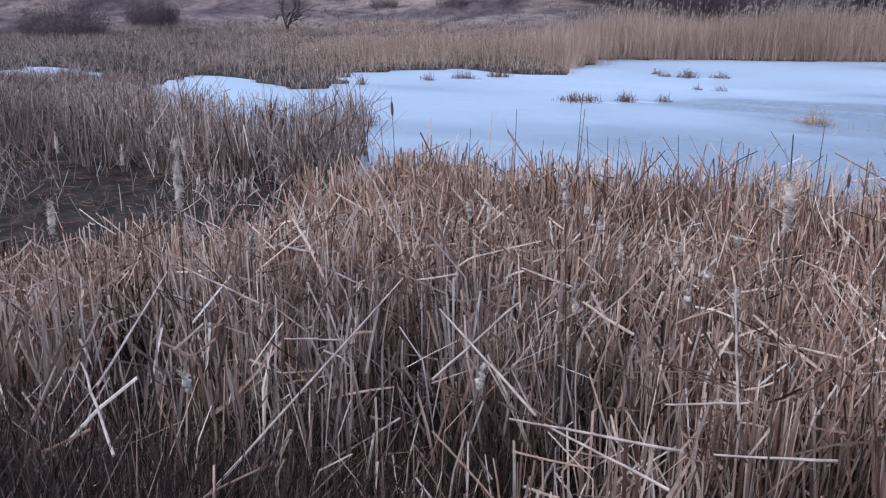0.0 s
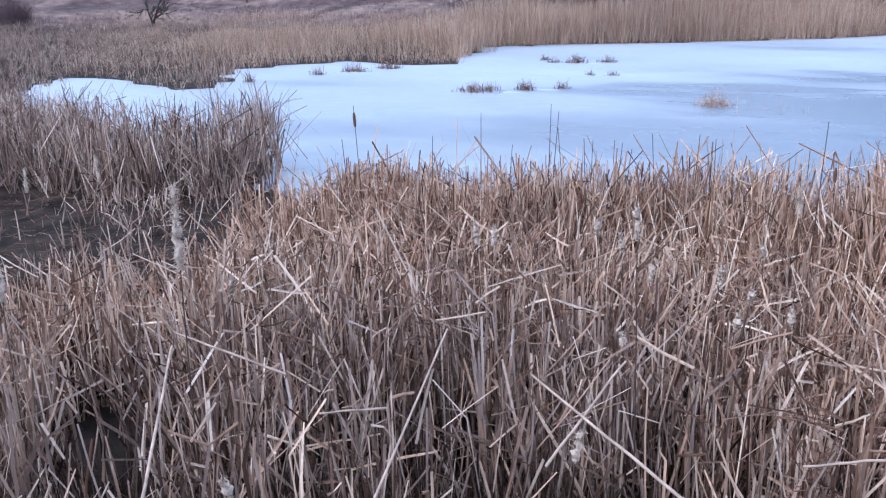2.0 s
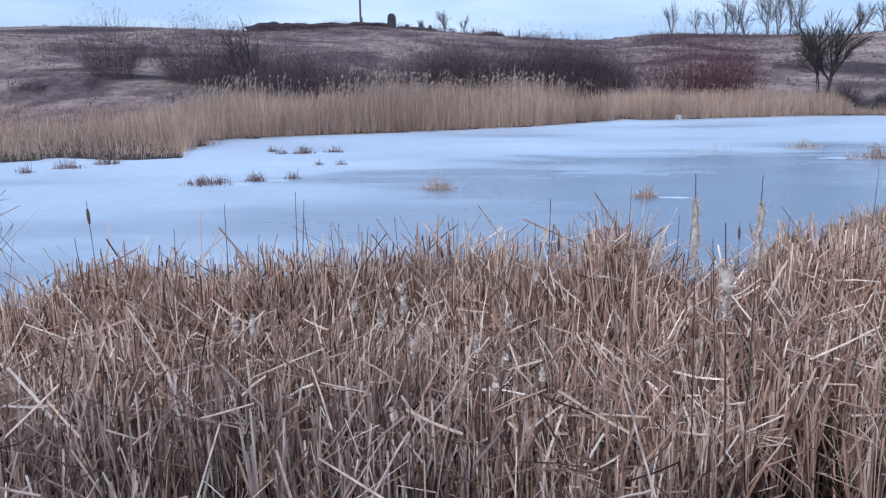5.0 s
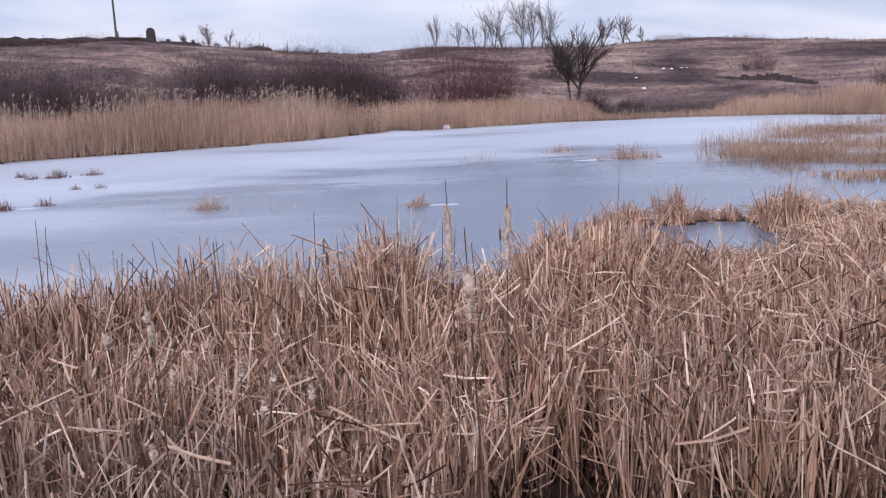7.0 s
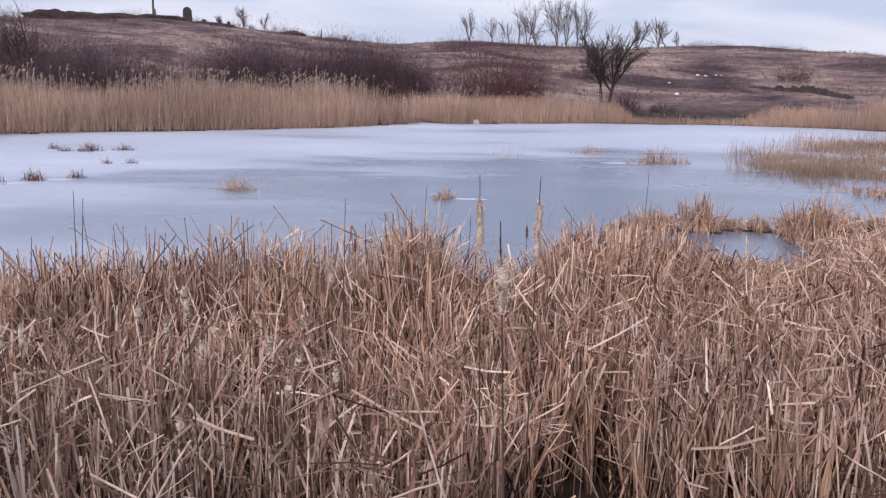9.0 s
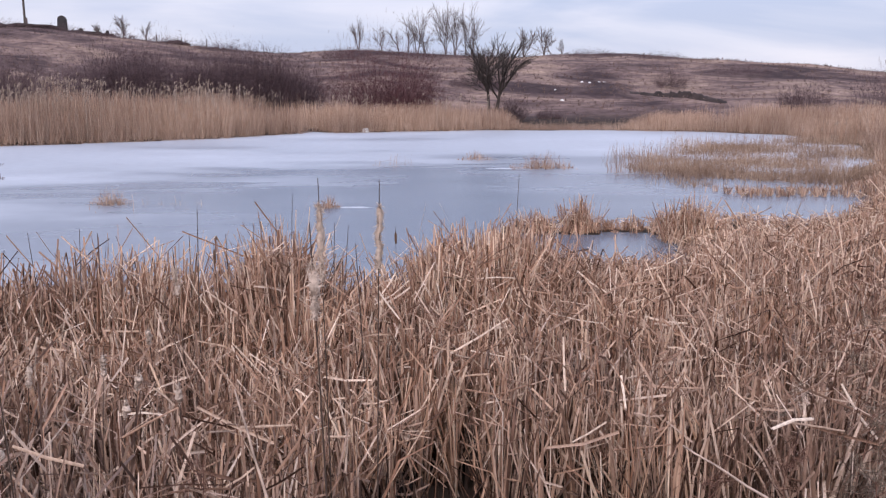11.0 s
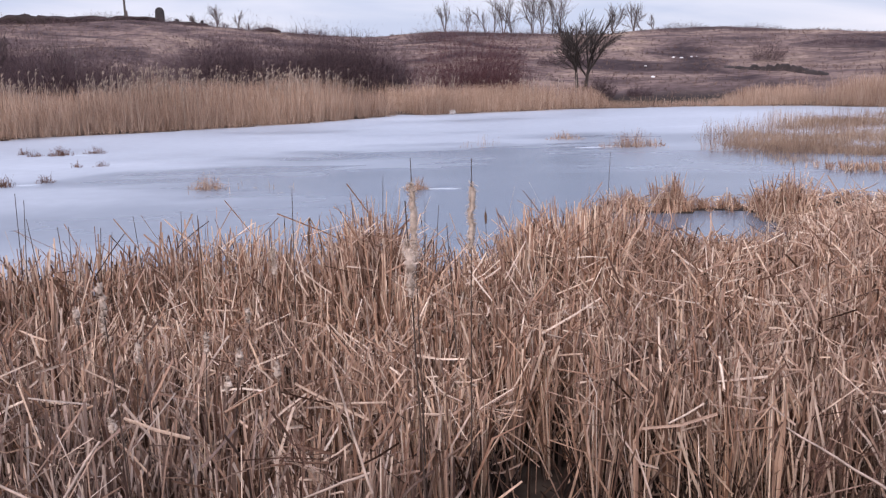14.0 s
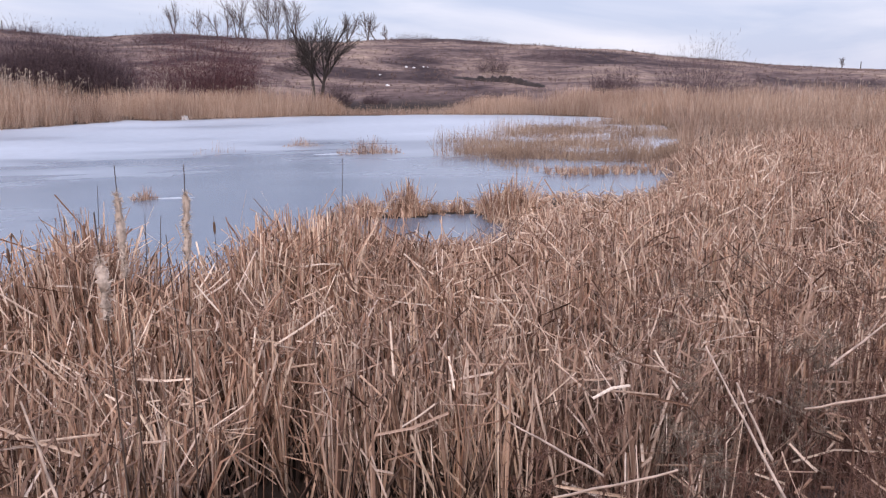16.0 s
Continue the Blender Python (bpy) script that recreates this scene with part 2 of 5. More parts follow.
# ---- mesh helpers ----
def mesh_object(name, verts, faces, mat, parent=None, label=""):
    """One mesh object from an array of points and an array of quads or triangles."""
    verts, faces = np.asarray(verts, np.float32).reshape(-1, 3), np.asarray(faces, np.int32)
    me = bpy.data.meshes.new(name)
    k = faces.shape[1]
    me.vertices.add(len(verts))
    me.vertices.foreach_set("co", verts.ravel())
    me.loops.add(faces.size)
    me.loops.foreach_set("vertex_index", faces.ravel())
    me.polygons.add(len(faces))
    me.polygons.foreach_set("loop_start", np.arange(0, faces.size, k, dtype=np.int32))
    me.update(calc_edges=True)
    me.materials.append(mat)
    ob = new(name, me)
    if parent is not None:
        ob.parent = parent
    if label:
        tagged(ob, label)
    return ob


def part(name, bm, mat, parent, label=""):
    me = bpy.data.meshes.new(name)
    bm.to_mesh(me)
    bm.free()
    me.materials.append(mat)
    ob = new(name, me)
    if parent is not None:
        ob.parent = parent
    if label:
        tagged(ob, label)
    return ob


def smooth(ob):
    ob.data.polygons.foreach_set("use_smooth", [True] * len(ob.data.polygons))
    return ob


def empty(name, m, label, category, group=""):
    ob = new(name)
    ob.matrix_world = m
    return tagged(ob, label, category, group)


def joined(chunks):
    vs, fs, at = [], [], 0
    for v, f in chunks:
        vs.append(v)
        fs.append(f + at)
        at += len(v)
    return np.concatenate(vs), np.concatenate(fs)


def unit(v):
    return v / np.maximum(np.linalg.norm(v, axis=-1, keepdims=True), 1e-9)


def blades(rng, base, length, width, lean, az, bend=0.0, kink=None, kink_turn=None, segs=4, vee=True, tip=0.5):
    """Strips of dry leaf. lean and bend in radians from upright; kink: the segment at which a blade is broken (segs: unbroken)."""
    n = len(base)
    lean, az, bend = (np.broadcast_to(np.asarray(a, float), (n,)).copy() for a in (lean, az, bend))
    turn_side = rng.uniform(-1.2, 1.2, n)
    p = np.array(base, float)
    flat = unit(rng.normal(size=(n, 3)) * [1, 1, 0.25])
    rows, last = [], None

    def ahead():
        return np.stack([np.sin(lean) * np.sin(az), np.sin(lean) * np.cos(az), np.cos(lean)], 1)

    for i in range(segs + 1):
        d = ahead()
        w = unit(np.cross(d, flat))
        if last is not None:
            w = np.where((w * last).sum(1, keepdims=True) < 0, -w, w)
        last = w
        t = i / segs
        half = 0.5 * np.asarray(width) * (1 - (1 - tip) * t ** 2)
        half = np.broadcast_to(half, (n,))[:, None]
        if vee:
            rows.append(np.stack([p - w * half, p + np.cross(d, w) * half * 0.7, p + w * half], 1))
        else:
            rows.append(np.stack([p - w * half, p + w * half], 1))
        if kink is not None:
            hit = kink == i
            lean[hit] += kink_turn[hit]
            az[hit] += turn_side[hit]
            d = ahead()
        p = p + d * (np.asarray(length) / segs)[:, None]
        d2 = p[:, 2] < base[:, 2] + 0.02
        lean[d2] = np.minimum(lean[d2], 1.5)
        lean = lean + bend / segs
    c = 3 if vee else 2
    verts = np.stack(rows, 1).reshape(-1, 3)
    one = np.array([[i * c + j, i * c + j + 1, (i + 1) * c + j + 1, (i + 1) * c + j] for i in range(segs) for j in range(c - 1)])
    faces = (np.arange(n)[:, None, None] * ((segs + 1) * c) + one[None]).reshape(-1, 4)
    return verts, faces


def tube(path, radii, sides=6):
    path, radii = np.asarray(path, float), np.asarray(radii, float)
    d = unit(np.gradient(path, axis=0))
    ref = np.array([0.31, 0.95, 0.05]) if abs(d[0, 2]) > 0.5 else np.array([0.0, 0.1, 1.0])
    u = unit(np.cross(d, ref))
    v = np.cross(d, u)
    a = np.linspace(0, 2 * np.pi, sides, endpoint=False)
    ring = path[:, None] + radii[:, None, None] * (np.cos(a)[None, :, None] * u[:, None] + np.sin(a)[None, :, None] * v[:, None])
    k = len(path)
    f = [[i * sides + j, i * sides + (j + 1) % sides, (i + 1) * sides + (j + 1) % sides, (i + 1) * sides + j] for i in range(k - 1) for j in range(sides)]
    return ring.reshape(-1, 3), np.array(f)


# ---- the plan ----
POND = [(-6.2, 7.6), (-4.6, 6.2), (-3.2, 6.4), (-1.8, 7.3), (-0.9, 7.4), (-0.2, 8.1), (0.4, 7.1), (1.2, 7.9), (2.0, 8.7), (2.4, 10.0), (2.5, 13.0),
        (2.9, 15.0), (6.0, 15.1), (6.6, 15.9), (8.8, 15.0), (11.8, 16.2), (12.4, 18.4), (9.7, 18.7), (8.5, 20.5), (8.7, 25), (10.4, 30), (16, 36.4), (22, 39.4),
        (26, 39.5), (24, 44.5), (21.5, 47.5), (16.5, 49.5), (9, 49.8), (4, 48.3), (0.3, 47.0), (-1.0, 48.2), (-1.5, 46.8), (-2.5, 45.6), (-5.4, 42), (-9.7, 39), (-14, 37), (-18.4, 34)]
BAY = [(-18.4, 34), (-15, 27.4), (-16.7, 25.3), (-19.3, 25.6), (-20.7, 23.5), (-22.2, 22.2), (-18.5, 18.5), (-18.2, 16.5), (-21.6, 17.8),
       (-25, 17.5), (-23, 15.3), (-20, 13.5), (-13.5, 9.7), (-10.6, 9.2), (-9.3, 10.4), (-8.0, 8.8), (-6.2, 7.6), (2, 20)]
POOLS = [
    [(2.9, 13.1), (3.0, 11.0), (3.6, 9.6), (4.6, 10.2), (5.4, 12.6), (5.8, 13.9), (5.5, 14.2), (3.4, 14.2)],
    [(12.9, 17.4), (14.3, 17.6), (15.4, 19.7), (13.4, 19.4)],
    [(-32, 15.2), (-33, 16.6), (-28.5, 16.3), (-26.2, 15.2), (-24.6, 13.4), (-25.6, 12.7), (-28.5, 13.9)],
]
MUD = [(-13.5, 5.9), (-10, 6.7), (-8.2, 7.2), (-7.6, 8.2), (-6.0, 7.8), (-4.6, 6.0), (-4.9, 4.9), (-5.7, 3.4), (-6.6, 1.8), (-8.3, 1.5), (-11, 3.0), (-14, 4.2)]


def distance(poly, x, y):
    """Signed distance to a polygon's outline, negative inside."""
    shape, x, y = np.shape(x), np.ravel(x), np.ravel(y)
    (x0, y0), (x1, y1) = np.min(poly, 0), np.max(poly, 0)
    far = np.hypot(np.maximum(np.maximum(x0 - x, x - x1), 0), np.maximum(np.maximum(y0 - y, y - y1), 0))
    close = far < 4.0
    out, x, y = far.copy(), x[close], y[close]
    best, odd = np.full(x.shape, 1e9), np.zeros(x.shape, bool)
    for (ax, ay), (bx, by) in zip(poly, poly[1:] + poly[:1]):
        ex, ey = bx - ax, by - ay
        t = np.clip(((x - ax) * ex + (y - ay) * ey) / (ex * ex + ey * ey), 0, 1)
        best = np.minimum(best, np.hypot(x - ax - t * ex, y - ay - t * ey))
        if ay != by:
            odd ^= ((ay > y) != (by > y)) & (x < ex * (y - ay) / ey + ax)
    out[close] = np.where(odd, -best, best)
    return out.reshape(shape)


ISLE = [(8.0, 18.4), (12.4, 18.2), (14.5, 22), (20, 30), (24, 38), (22, 41), (15, 37.8), (9.6, 30.8), (8.0, 25)]


def step(a, b, v):
    t = np.clip((v - a) / (b - a), 0, 1)
    return t * t * (3 - 2 * t)


def wave(x, y, s, k=0.0):
    """A cheap smooth field between -1 and 1."""
    return (np.sin(x * s + 1.7 * np.sin(y * s * 0.7 + k)) + np.sin(y * s * 1.3 + 1.3 * np.sin(x * s * 0.8 + 2 * k)) + np.sin((x + y) * s * 0.55 + k)) / 3


def land(x, y):
    """Metres from the nearest water's edge: positive on land."""
    d = np.minimum(distance(POND, x, y), distance(BAY, x, y))
    for p in POOLS:
        d = np.minimum(d, distance(p, x, y))
    return d + 0.22 * wave(x, y, 2.6) + 0.15 * wave(x, y, 6.1, 2.0) + step(-11, -14, x) * (0.75 * wave(x, y, 0.95, 1.0) + 0.45 * wave(x, y, 2.3, 0.5))


CREST = ((-180, 3), (-110, 5), (-75, 9), (-36, 9.5), (-27, 9.1), (-18, 8.95), (-12, 8.2), (-3, 6.9), (3, 7.4), (10, 6.6), (19, 6.8), (27, 5.6), (33, 4.7), (40, 3.7), (47, 2.9), (70, 2.4), (180, 3))
FOOT = ((-180, 60), (-75, 85), (-50, 66), (-35, 52), (-20, 47), (-3, 55), (10, 57), (20, 60), (30, 56), (40, 70), (60, 90), (180, 60))


def height(x, y):
    """The lie of the land."""
    r, az = np.hypot(x, y), np.degrees(np.arctan2(x, y))
    near = np.hypot(np.maximum(y, 0), 0.6 * (x - 0.3))
    bank = 0.9 * step(3.3, 0.9, near + 0.25 * wave(x, y, 1.3)) + 0.5 * np.exp(-(((x - 3.7) / 1.3) ** 2 + ((y - 2.6) / 1.2) ** 2)) * step(0.6, 1.5, np.hypot(x - 0.3, y))
    top = np.interp(az, *zip(*CREST))
    foot = np.interp(az, *zip(*FOOT))
    up = np.clip((r - foot) / (115 - foot), 0, 1)
    slope = (top - 0.1) * (0.55 * up + 0.45 * up * up * (3 - 2 * up))
    beyond = np.clip((r - 115) / 400, 0, 1)
    hill = np.where(r > foot, slope * (1 - beyond) + 2.4 * beyond + (0.35 * wave(x, y, 0.16, 1) + 0.2 * wave(x, y, 0.45, 3)) * step(0, 0.25, up) * (1 - 0.8 * beyond), 0)
    shore = land(x, y)
    soil = 0.012 + (0.055 + 0.03 * wave(x, y, 1.9) + 0.02 * wave(x, y, 5.3, 1)) * step(0.1, 1.3, shore)
    mud = step(0.5, -0.3, distance(MUD, x, y))
    soil = soil * (1 - mud) + (0.05 + 0.018 * wave(x, y, 3.1, 4) + 0.02 * wave(x, y, 7.7, 1)) * mud
    wet = step(-0.5, 0.15, shore) * (1 - step(0.4, -0.6, distance(ISLE, x, y)))
    return np.where(r > 3000, 0, -0.3 + (soil + 0.3) * wet) + bank + hill


# ---- ground and ice ----
rings, spokes = 300, 300
rad = np.concatenate([[0.0], np.geomspace(0.35, 3600, rings - 1)])
ang = np.linspace(0, 2 * np.pi, spokes, endpoint=False)
gx, gy = rad[:, None] * np.sin(ang), rad[:, None] * np.cos(ang)
gv = np.stack([gx, gy, height(gx, gy)], -1).reshape(-1, 3)
ii, jj = np.meshgrid(np.arange(rings - 1), np.arange(spokes), indexing="ij")
gf = np.stack([ii * spokes + jj, ii * spokes + (jj + 1) % spokes, (ii + 1) * spokes + (jj + 1) % spokes, (ii + 1) * spokes + jj], -1).reshape(-1, 4)[:, ::-1]
ground = smooth(mesh_object("ground", gv, gf, mat_ground))
tagged(ground, "brown marsh soil rising to a dry grass hillside", "ground", kind="structure")

ix, iy = np.meshgrid(np.linspace(-42, 32, 75), np.linspace(3.5, 56, 54), indexing="ij")
iv = np.stack([ix, iy, np.zeros_like(ix)], -1).reshape(-1, 3)
a, b_ = np.meshgrid(np.arange(74), np.arange(53), indexing="ij")
iq = np.stack([a * 54 + b_, (a + 1) * 54 + b_, (a + 1) * 54 + b_ + 1, a * 54 + b_ + 1], -1).reshape(-1, 4)
ice = mesh_object("water", iv, iq, mat_ice)
tagged(ice, "pale blue frozen pond with darker thawing patches", "ice", kind="structure")


def scatter(seed, count, x0, x1, y0, y1, keep):
    rng = np.random.default_rng(seed)
    x, y = rng.uniform(x0, x1, count), rng.uniform(y0, y1, count)
    ok = keep(x, y, rng)
    return rng, x[ok], y[ok]


def along_shore(seed, count, keep, reach=10.0):
    """Points scattered over the strip of land behind the far shore."""
    rng = np.random.default_rng(seed)
    line = np.array(POND[22:] + BAY[1:3], float)
    seg = np.diff(line, axis=0)
    size = np.hypot(*seg.T)
    pick = rng.choice(len(seg), count, p=size / size.sum())
    out = np.stack([seg[:, 1], -seg[:, 0]], 1) / size[:, None]
    p = line[pick] + seg[pick] * rng.random(count)[:, None] + out[pick] * (reach * rng.random(count)[:, None]) + rng.normal(0, 0.5, (count, 2))
    ok = keep(p[:, 0], p[:, 1], rng)
    return rng, p[ok, 0], p[ok, 1]


def reeds(name, seed, count, box, keep, tall, mat, label, width=(0.008, 0.02), segs=4, vee=True, broken=0.35, lean=0.10, tip=0.55, category="reeds", tussock=0.0, dense_top=False, uneven=0.16, fan=0.42, droop=0.65):
    """One bed of dry leaves and stalks, upright and broken over."""
    rng, x, y = scatter(seed, count, *box, keep) if box else along_shore(seed, count, keep)
    n = len(x)
    u = rng.random(n)
    h = tall(x, y) * ((0.60 + 0.37 * u ** 0.7 + 0.04 * rng.random(n) ** 6) if dense_top else (0.42 + 0.58 * u ** 0.62 + 0.14 * rng.random(n) ** 8))
    base = np.stack([x, y, np.maximum(height(x, y), 0) - 0.02], 1)
    ln = np.abs(rng.normal(0, lean, n)) + np.where(rng.random(n) < 0.4, rng.random(n) ** 1.6 * 0.65, 0.0)
    az = rng.uniform(0, 2 * np.pi, n)
    kink = np.where(rng.random(n) < broken, np.where(rng.random(n) < 0.65, segs - 1, rng.integers(max(1, segs // 2), max(2, segs), n)), segs + 1)
    turn = np.where(rng.random(n) > droop, rng.uniform(0.3, 1.0, n), rng.uniform(1.9, 2.95, n))
    if dense_top:
        # what is folded over stands as high as the rest, and hangs down from there
        h = np.where(kink <= segs, h * np.minimum(segs / np.maximum(kink, 1), 1.35) * rng.uniform(0.78, 0.98, n), h)
    bend = rng.normal(0, 0.22, n)
    if tussock:
        # leaves spring from shared roots and fan outwards
        cx, cy = np.floor(x / tussock), np.floor(y / tussock)
        jx, jy = np.modf(np.sin(cx * 12.9898 + cy * 78.233) * 43758.5)[0], np.modf(np.sin(cx * 39.346 + cy * 11.135) * 24634.6)[0]
        ox, oy = x - (cx + 0.5 + 0.35 * jx) * tussock, y - (cy + 0.5 + 0.35 * jy) * tussock
        base[:, 0] -= 0.68 * ox
        base[:, 1] -= 0.68 * oy
        away = np.hypot(ox, oy) / tussock
        az = np.arctan2(ox, oy) + (np.pi if fan < 0 else 0.0) + rng.normal(0, 0.9, n)
        ln = np.abs(ln * 0.8 + abs(fan) * away * rng.random(n))
        h = h * (1.0 + uneven * np.modf(np.sin(cx * 7.31 + cy * 3.77) * 971.3)[0])
    v, f = blades(rng, base, h, rng.uniform(*width, n), ln, az, bend, kink, turn, segs, vee, tip)
    return tagged(mesh_object(name, v, f, mat), label, category, kind="stuff")


def bearing(x, y):
    return np.degrees(np.arctan2(x - 0.15, y - 0.25))


# how high the clumps stand along the water's edge, by x
EDGE = ((-5.6, 0.9), (-5.2, 0.9), (-4.9, 1.0), (-4.4, 1.1), (-4.0, 1.13), (-3.65, 1.08), (-3.3, 1.18), (-3.1, 1.03), (-2.85, 1.18), (-2.45, 1.22), (-2.2, 1.04), (-2.0, 0.90), (-1.88, 1.06), (-1.6, 1.2), (-1.36, 1.1), (-1.12, 1.25),
        (-1.0, 0.86), (-0.84, 0.92), (-0.66, 0.76), (-0.5, 1.12), (-0.18, 1.24), (0.0, 1.02), (0.14, 0.82), (0.3, 0.92), (0.5, 1.05), (0.8, 0.94), (1.06, 1.16), (1.42, 1.2), (1.7, 1.2), (2.2, 1.1))


def near_height(x, y):
    z = 0.98 + 0.15 * step(-0.9, -2.2, x) * step(5.6, 4.6, y) + 0.06 * wave(x, y, 1.6) + 0.05 * wave(x, y, 4.0, 1)
    z = z - 0.3 * step(-3.3, -4.5, x) * step(5.6, 4.8, y)
    edge = step(1.25, 0.6, land(x, y)) * step(4.6, 5.4, y) * step(2.6, 1.9, x)
    z = z * (1 - edge) + (1.3 * np.interp(x, *zip(*EDGE)) - 0.24) * edge
    d, az = np.hypot(x, y), bearing(x, y)
    z = np.where((az > 8) & (az < 26) & (x > 1.2), np.minimum(z, np.maximum(2.42 - 0.176 * d, 0.25)), z)
    return np.maximum(z - height(x, y), 0.3)


# hollows in the bed that show the dark mud
HOLES = ((-0.95, 3.1, 0.36), (-1.25, 2.75, 0.34), (-0.35, 3.0, 0.2), (0.1, 3.3, 0.18), (1.0, 4.85, 0.15), (0.72, 4.75, 0.12), (-3.8, 3.05, 0.42), (-3.0, 2.4, 0.36), (0.85, 4.6, 0.13), (1.45, 4.3, 0.14), (-0.2, 4.1, 0.15), (-1.9, 3.1, 0.16), (-0.9, 3.2, 0.14))


def near_keep(x, y, rng):
    r, az = np.hypot(x - 0.15, y - 0.25), bearing(x, y)
    start = np.interp(az, (-90, -62, -52, -40, -30, -12, -2, 6, 24, 33, 40, 60), (3.5, 3.4, 3.0, 2.5, 2.2, 2.2, 3.3, 4.2, 4.2, 4.2, 5.2, 6.0)) + 0.25 * wave(x, y, 3.0)
    clump = 0.7 + 0.5 * wave(x, y, 5.5, 0.7) - 0.65 * step(4.3, 2.8, r) * step(-4, -16, az) - 0.3 * step(4.8, 3.4, r) * step(-30, -48, az) - 0.25 * step(-3.6, -4.6, x)
    for hx, hy, hr in HOLES:
        clump = clump - 1.5 * step(hr * 1.3, hr * 0.6, np.hypot(x - hx, y - hy))
    return (land(x, y) > 0.02) & (distance(MUD, x, y) > 0.05) & (r > start) & (np.abs(az) < 100) & (rng.random(len(x)) < np.clip(clump, np.where(land(x, y) < 0.8, 0.5, 0.2) * (clump > -0.3), 1))


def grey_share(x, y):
    """How much of the bed is of the darker leaves: most towards the mud and near the bank."""
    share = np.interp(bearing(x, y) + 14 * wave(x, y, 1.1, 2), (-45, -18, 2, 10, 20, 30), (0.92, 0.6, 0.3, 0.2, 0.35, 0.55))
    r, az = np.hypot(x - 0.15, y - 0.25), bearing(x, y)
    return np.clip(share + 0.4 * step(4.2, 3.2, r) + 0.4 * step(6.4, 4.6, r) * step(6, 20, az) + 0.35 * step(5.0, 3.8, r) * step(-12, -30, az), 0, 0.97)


near_bed = reeds("cattail_bed", 11, 148000, (-6.4, 8.6, 0.2, 9.0), lambda x, y, rng: near_keep(x, y, rng) & (rng.random(len(x)) > grey_share(x, y)), near_height, mat_reed,
                 "dense bed of dry broken tan cattail leaves beside the ice", width=(0.005, 0.018), broken=0.42, segs=4, lean=0.08, tip=0.75, tussock=0.2, dense_top=True, uneven=0.06, fan=0.3)
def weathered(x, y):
    """The share of grey, darker leaves: most close to the bank, on the left."""
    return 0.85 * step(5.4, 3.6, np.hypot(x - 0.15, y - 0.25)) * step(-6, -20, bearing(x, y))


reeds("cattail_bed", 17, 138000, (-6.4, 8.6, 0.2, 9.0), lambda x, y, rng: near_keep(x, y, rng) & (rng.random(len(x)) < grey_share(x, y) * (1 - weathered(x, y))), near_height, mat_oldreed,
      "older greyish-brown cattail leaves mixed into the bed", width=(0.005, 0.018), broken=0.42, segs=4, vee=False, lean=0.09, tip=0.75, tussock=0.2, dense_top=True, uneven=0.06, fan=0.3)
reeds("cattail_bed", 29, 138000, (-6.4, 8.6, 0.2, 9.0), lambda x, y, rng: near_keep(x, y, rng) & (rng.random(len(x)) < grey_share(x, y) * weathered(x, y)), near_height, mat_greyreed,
      "grey cattail leaves where the bed meets the bank", width=(0.005, 0.018), broken=0.42, segs=4, vee=False, lean=0.09, tip=0.75, tussock=0.2, dense_top=True, uneven=0.06, fan=0.3)


def edge_keep(x, y, rng):
    return (land(x, y) > 0.02) & (land(x, y) < 0.95 + 0.2 * wave(x, y, 4.0)) & (distance(MUD, x, y) > 0.05) & (y > 5.0) & (x < 2.2) & (rng.random(len(x)) < 0.75 + 0.5 * wave(x, y, 6.0, 1))


reeds("cattail_bed", 27, 46000, (-5.5, 2.2, 5.0, 8.6), edge_keep, lambda x, y: 1.42 * np.interp(x, *zip(*EDGE)) - 0.37, mat_reed,
      "flopped brown cattail clumps along the water's edge", width=(0.006, 0.016), broken=0.6, segs=4, vee=False, lean=0.1, tip=0.7, tussock=0.42, dense_top=True, uneven=0.05, fan=-0.6, droop=0.95)
# short low leaves whose dark colour paints the shade in the gaps
reeds("shade_leaves", 18, 90000, (-6.4, 8.6, 0.2, 9.0), near_keep, lambda x, y: (0.55 - 0.15 * step(1.2, 0.5, land(x, y))) * near_height(x, y), mat_shadeleaf,
      "short dark brown leaves low in the bed, shade in their colour", width=(0.008, 0.02), broken=0.3, segs=2, vee=False, lean=0.24, tussock=0.17)


def litter_keep(x, y, rng):
    return near_keep(x, y, rng) & (land(x, y) > 0.3)


def snapped(name, seed, count, box, keep, tall, mat, label, width=(0.005, 0.015)):
    """Snapped leaf ends that lie crosswise among the tops of a bed."""
    rng, x, y = scatter(seed, count, *box, keep)
    n = len(x)
    top = tall(x, y)
    base = np.stack([x, y, height(x, y).clip(0) + top * (0.93 - 0.75 * rng.random(n) ** 1.3) - 0.03], 1)
    ln = np.abs(rng.normal(1.2, 0.4, n))
    v, f = blades(rng, base, 0.06 + 0.36 * rng.random(n) ** 1.8, rng.uniform(*width, n), ln, rng.uniform(0, 6.28, n), rng.normal(0, 0.3, n), None, None, 2, True, 0.85)
    return tagged(mesh_object(name, v, f, mat), label, "reeds", kind="stuff")


snapped("snapped_leaves", 21, 22000, (-6.4, 8.6, 0.2, 9.0), litter_keep, near_height, mat_oldreed, "snapped brown leaf ends lying across the standing cattails")
snapped("snapped_leaves", 23, 14000, (-6.4, 8.6, 0.2, 9.0), lambda x, y, rng: litter_keep(x, y, rng) & (rng.random(len(x)) < np.interp(bearing(x, y), (-45, -20, 0), (0.25, 0.6, 1.0))), near_height, mat_palereed, "snapped pale leaf ends lying across the standing cattails", (0.005, 0.016))


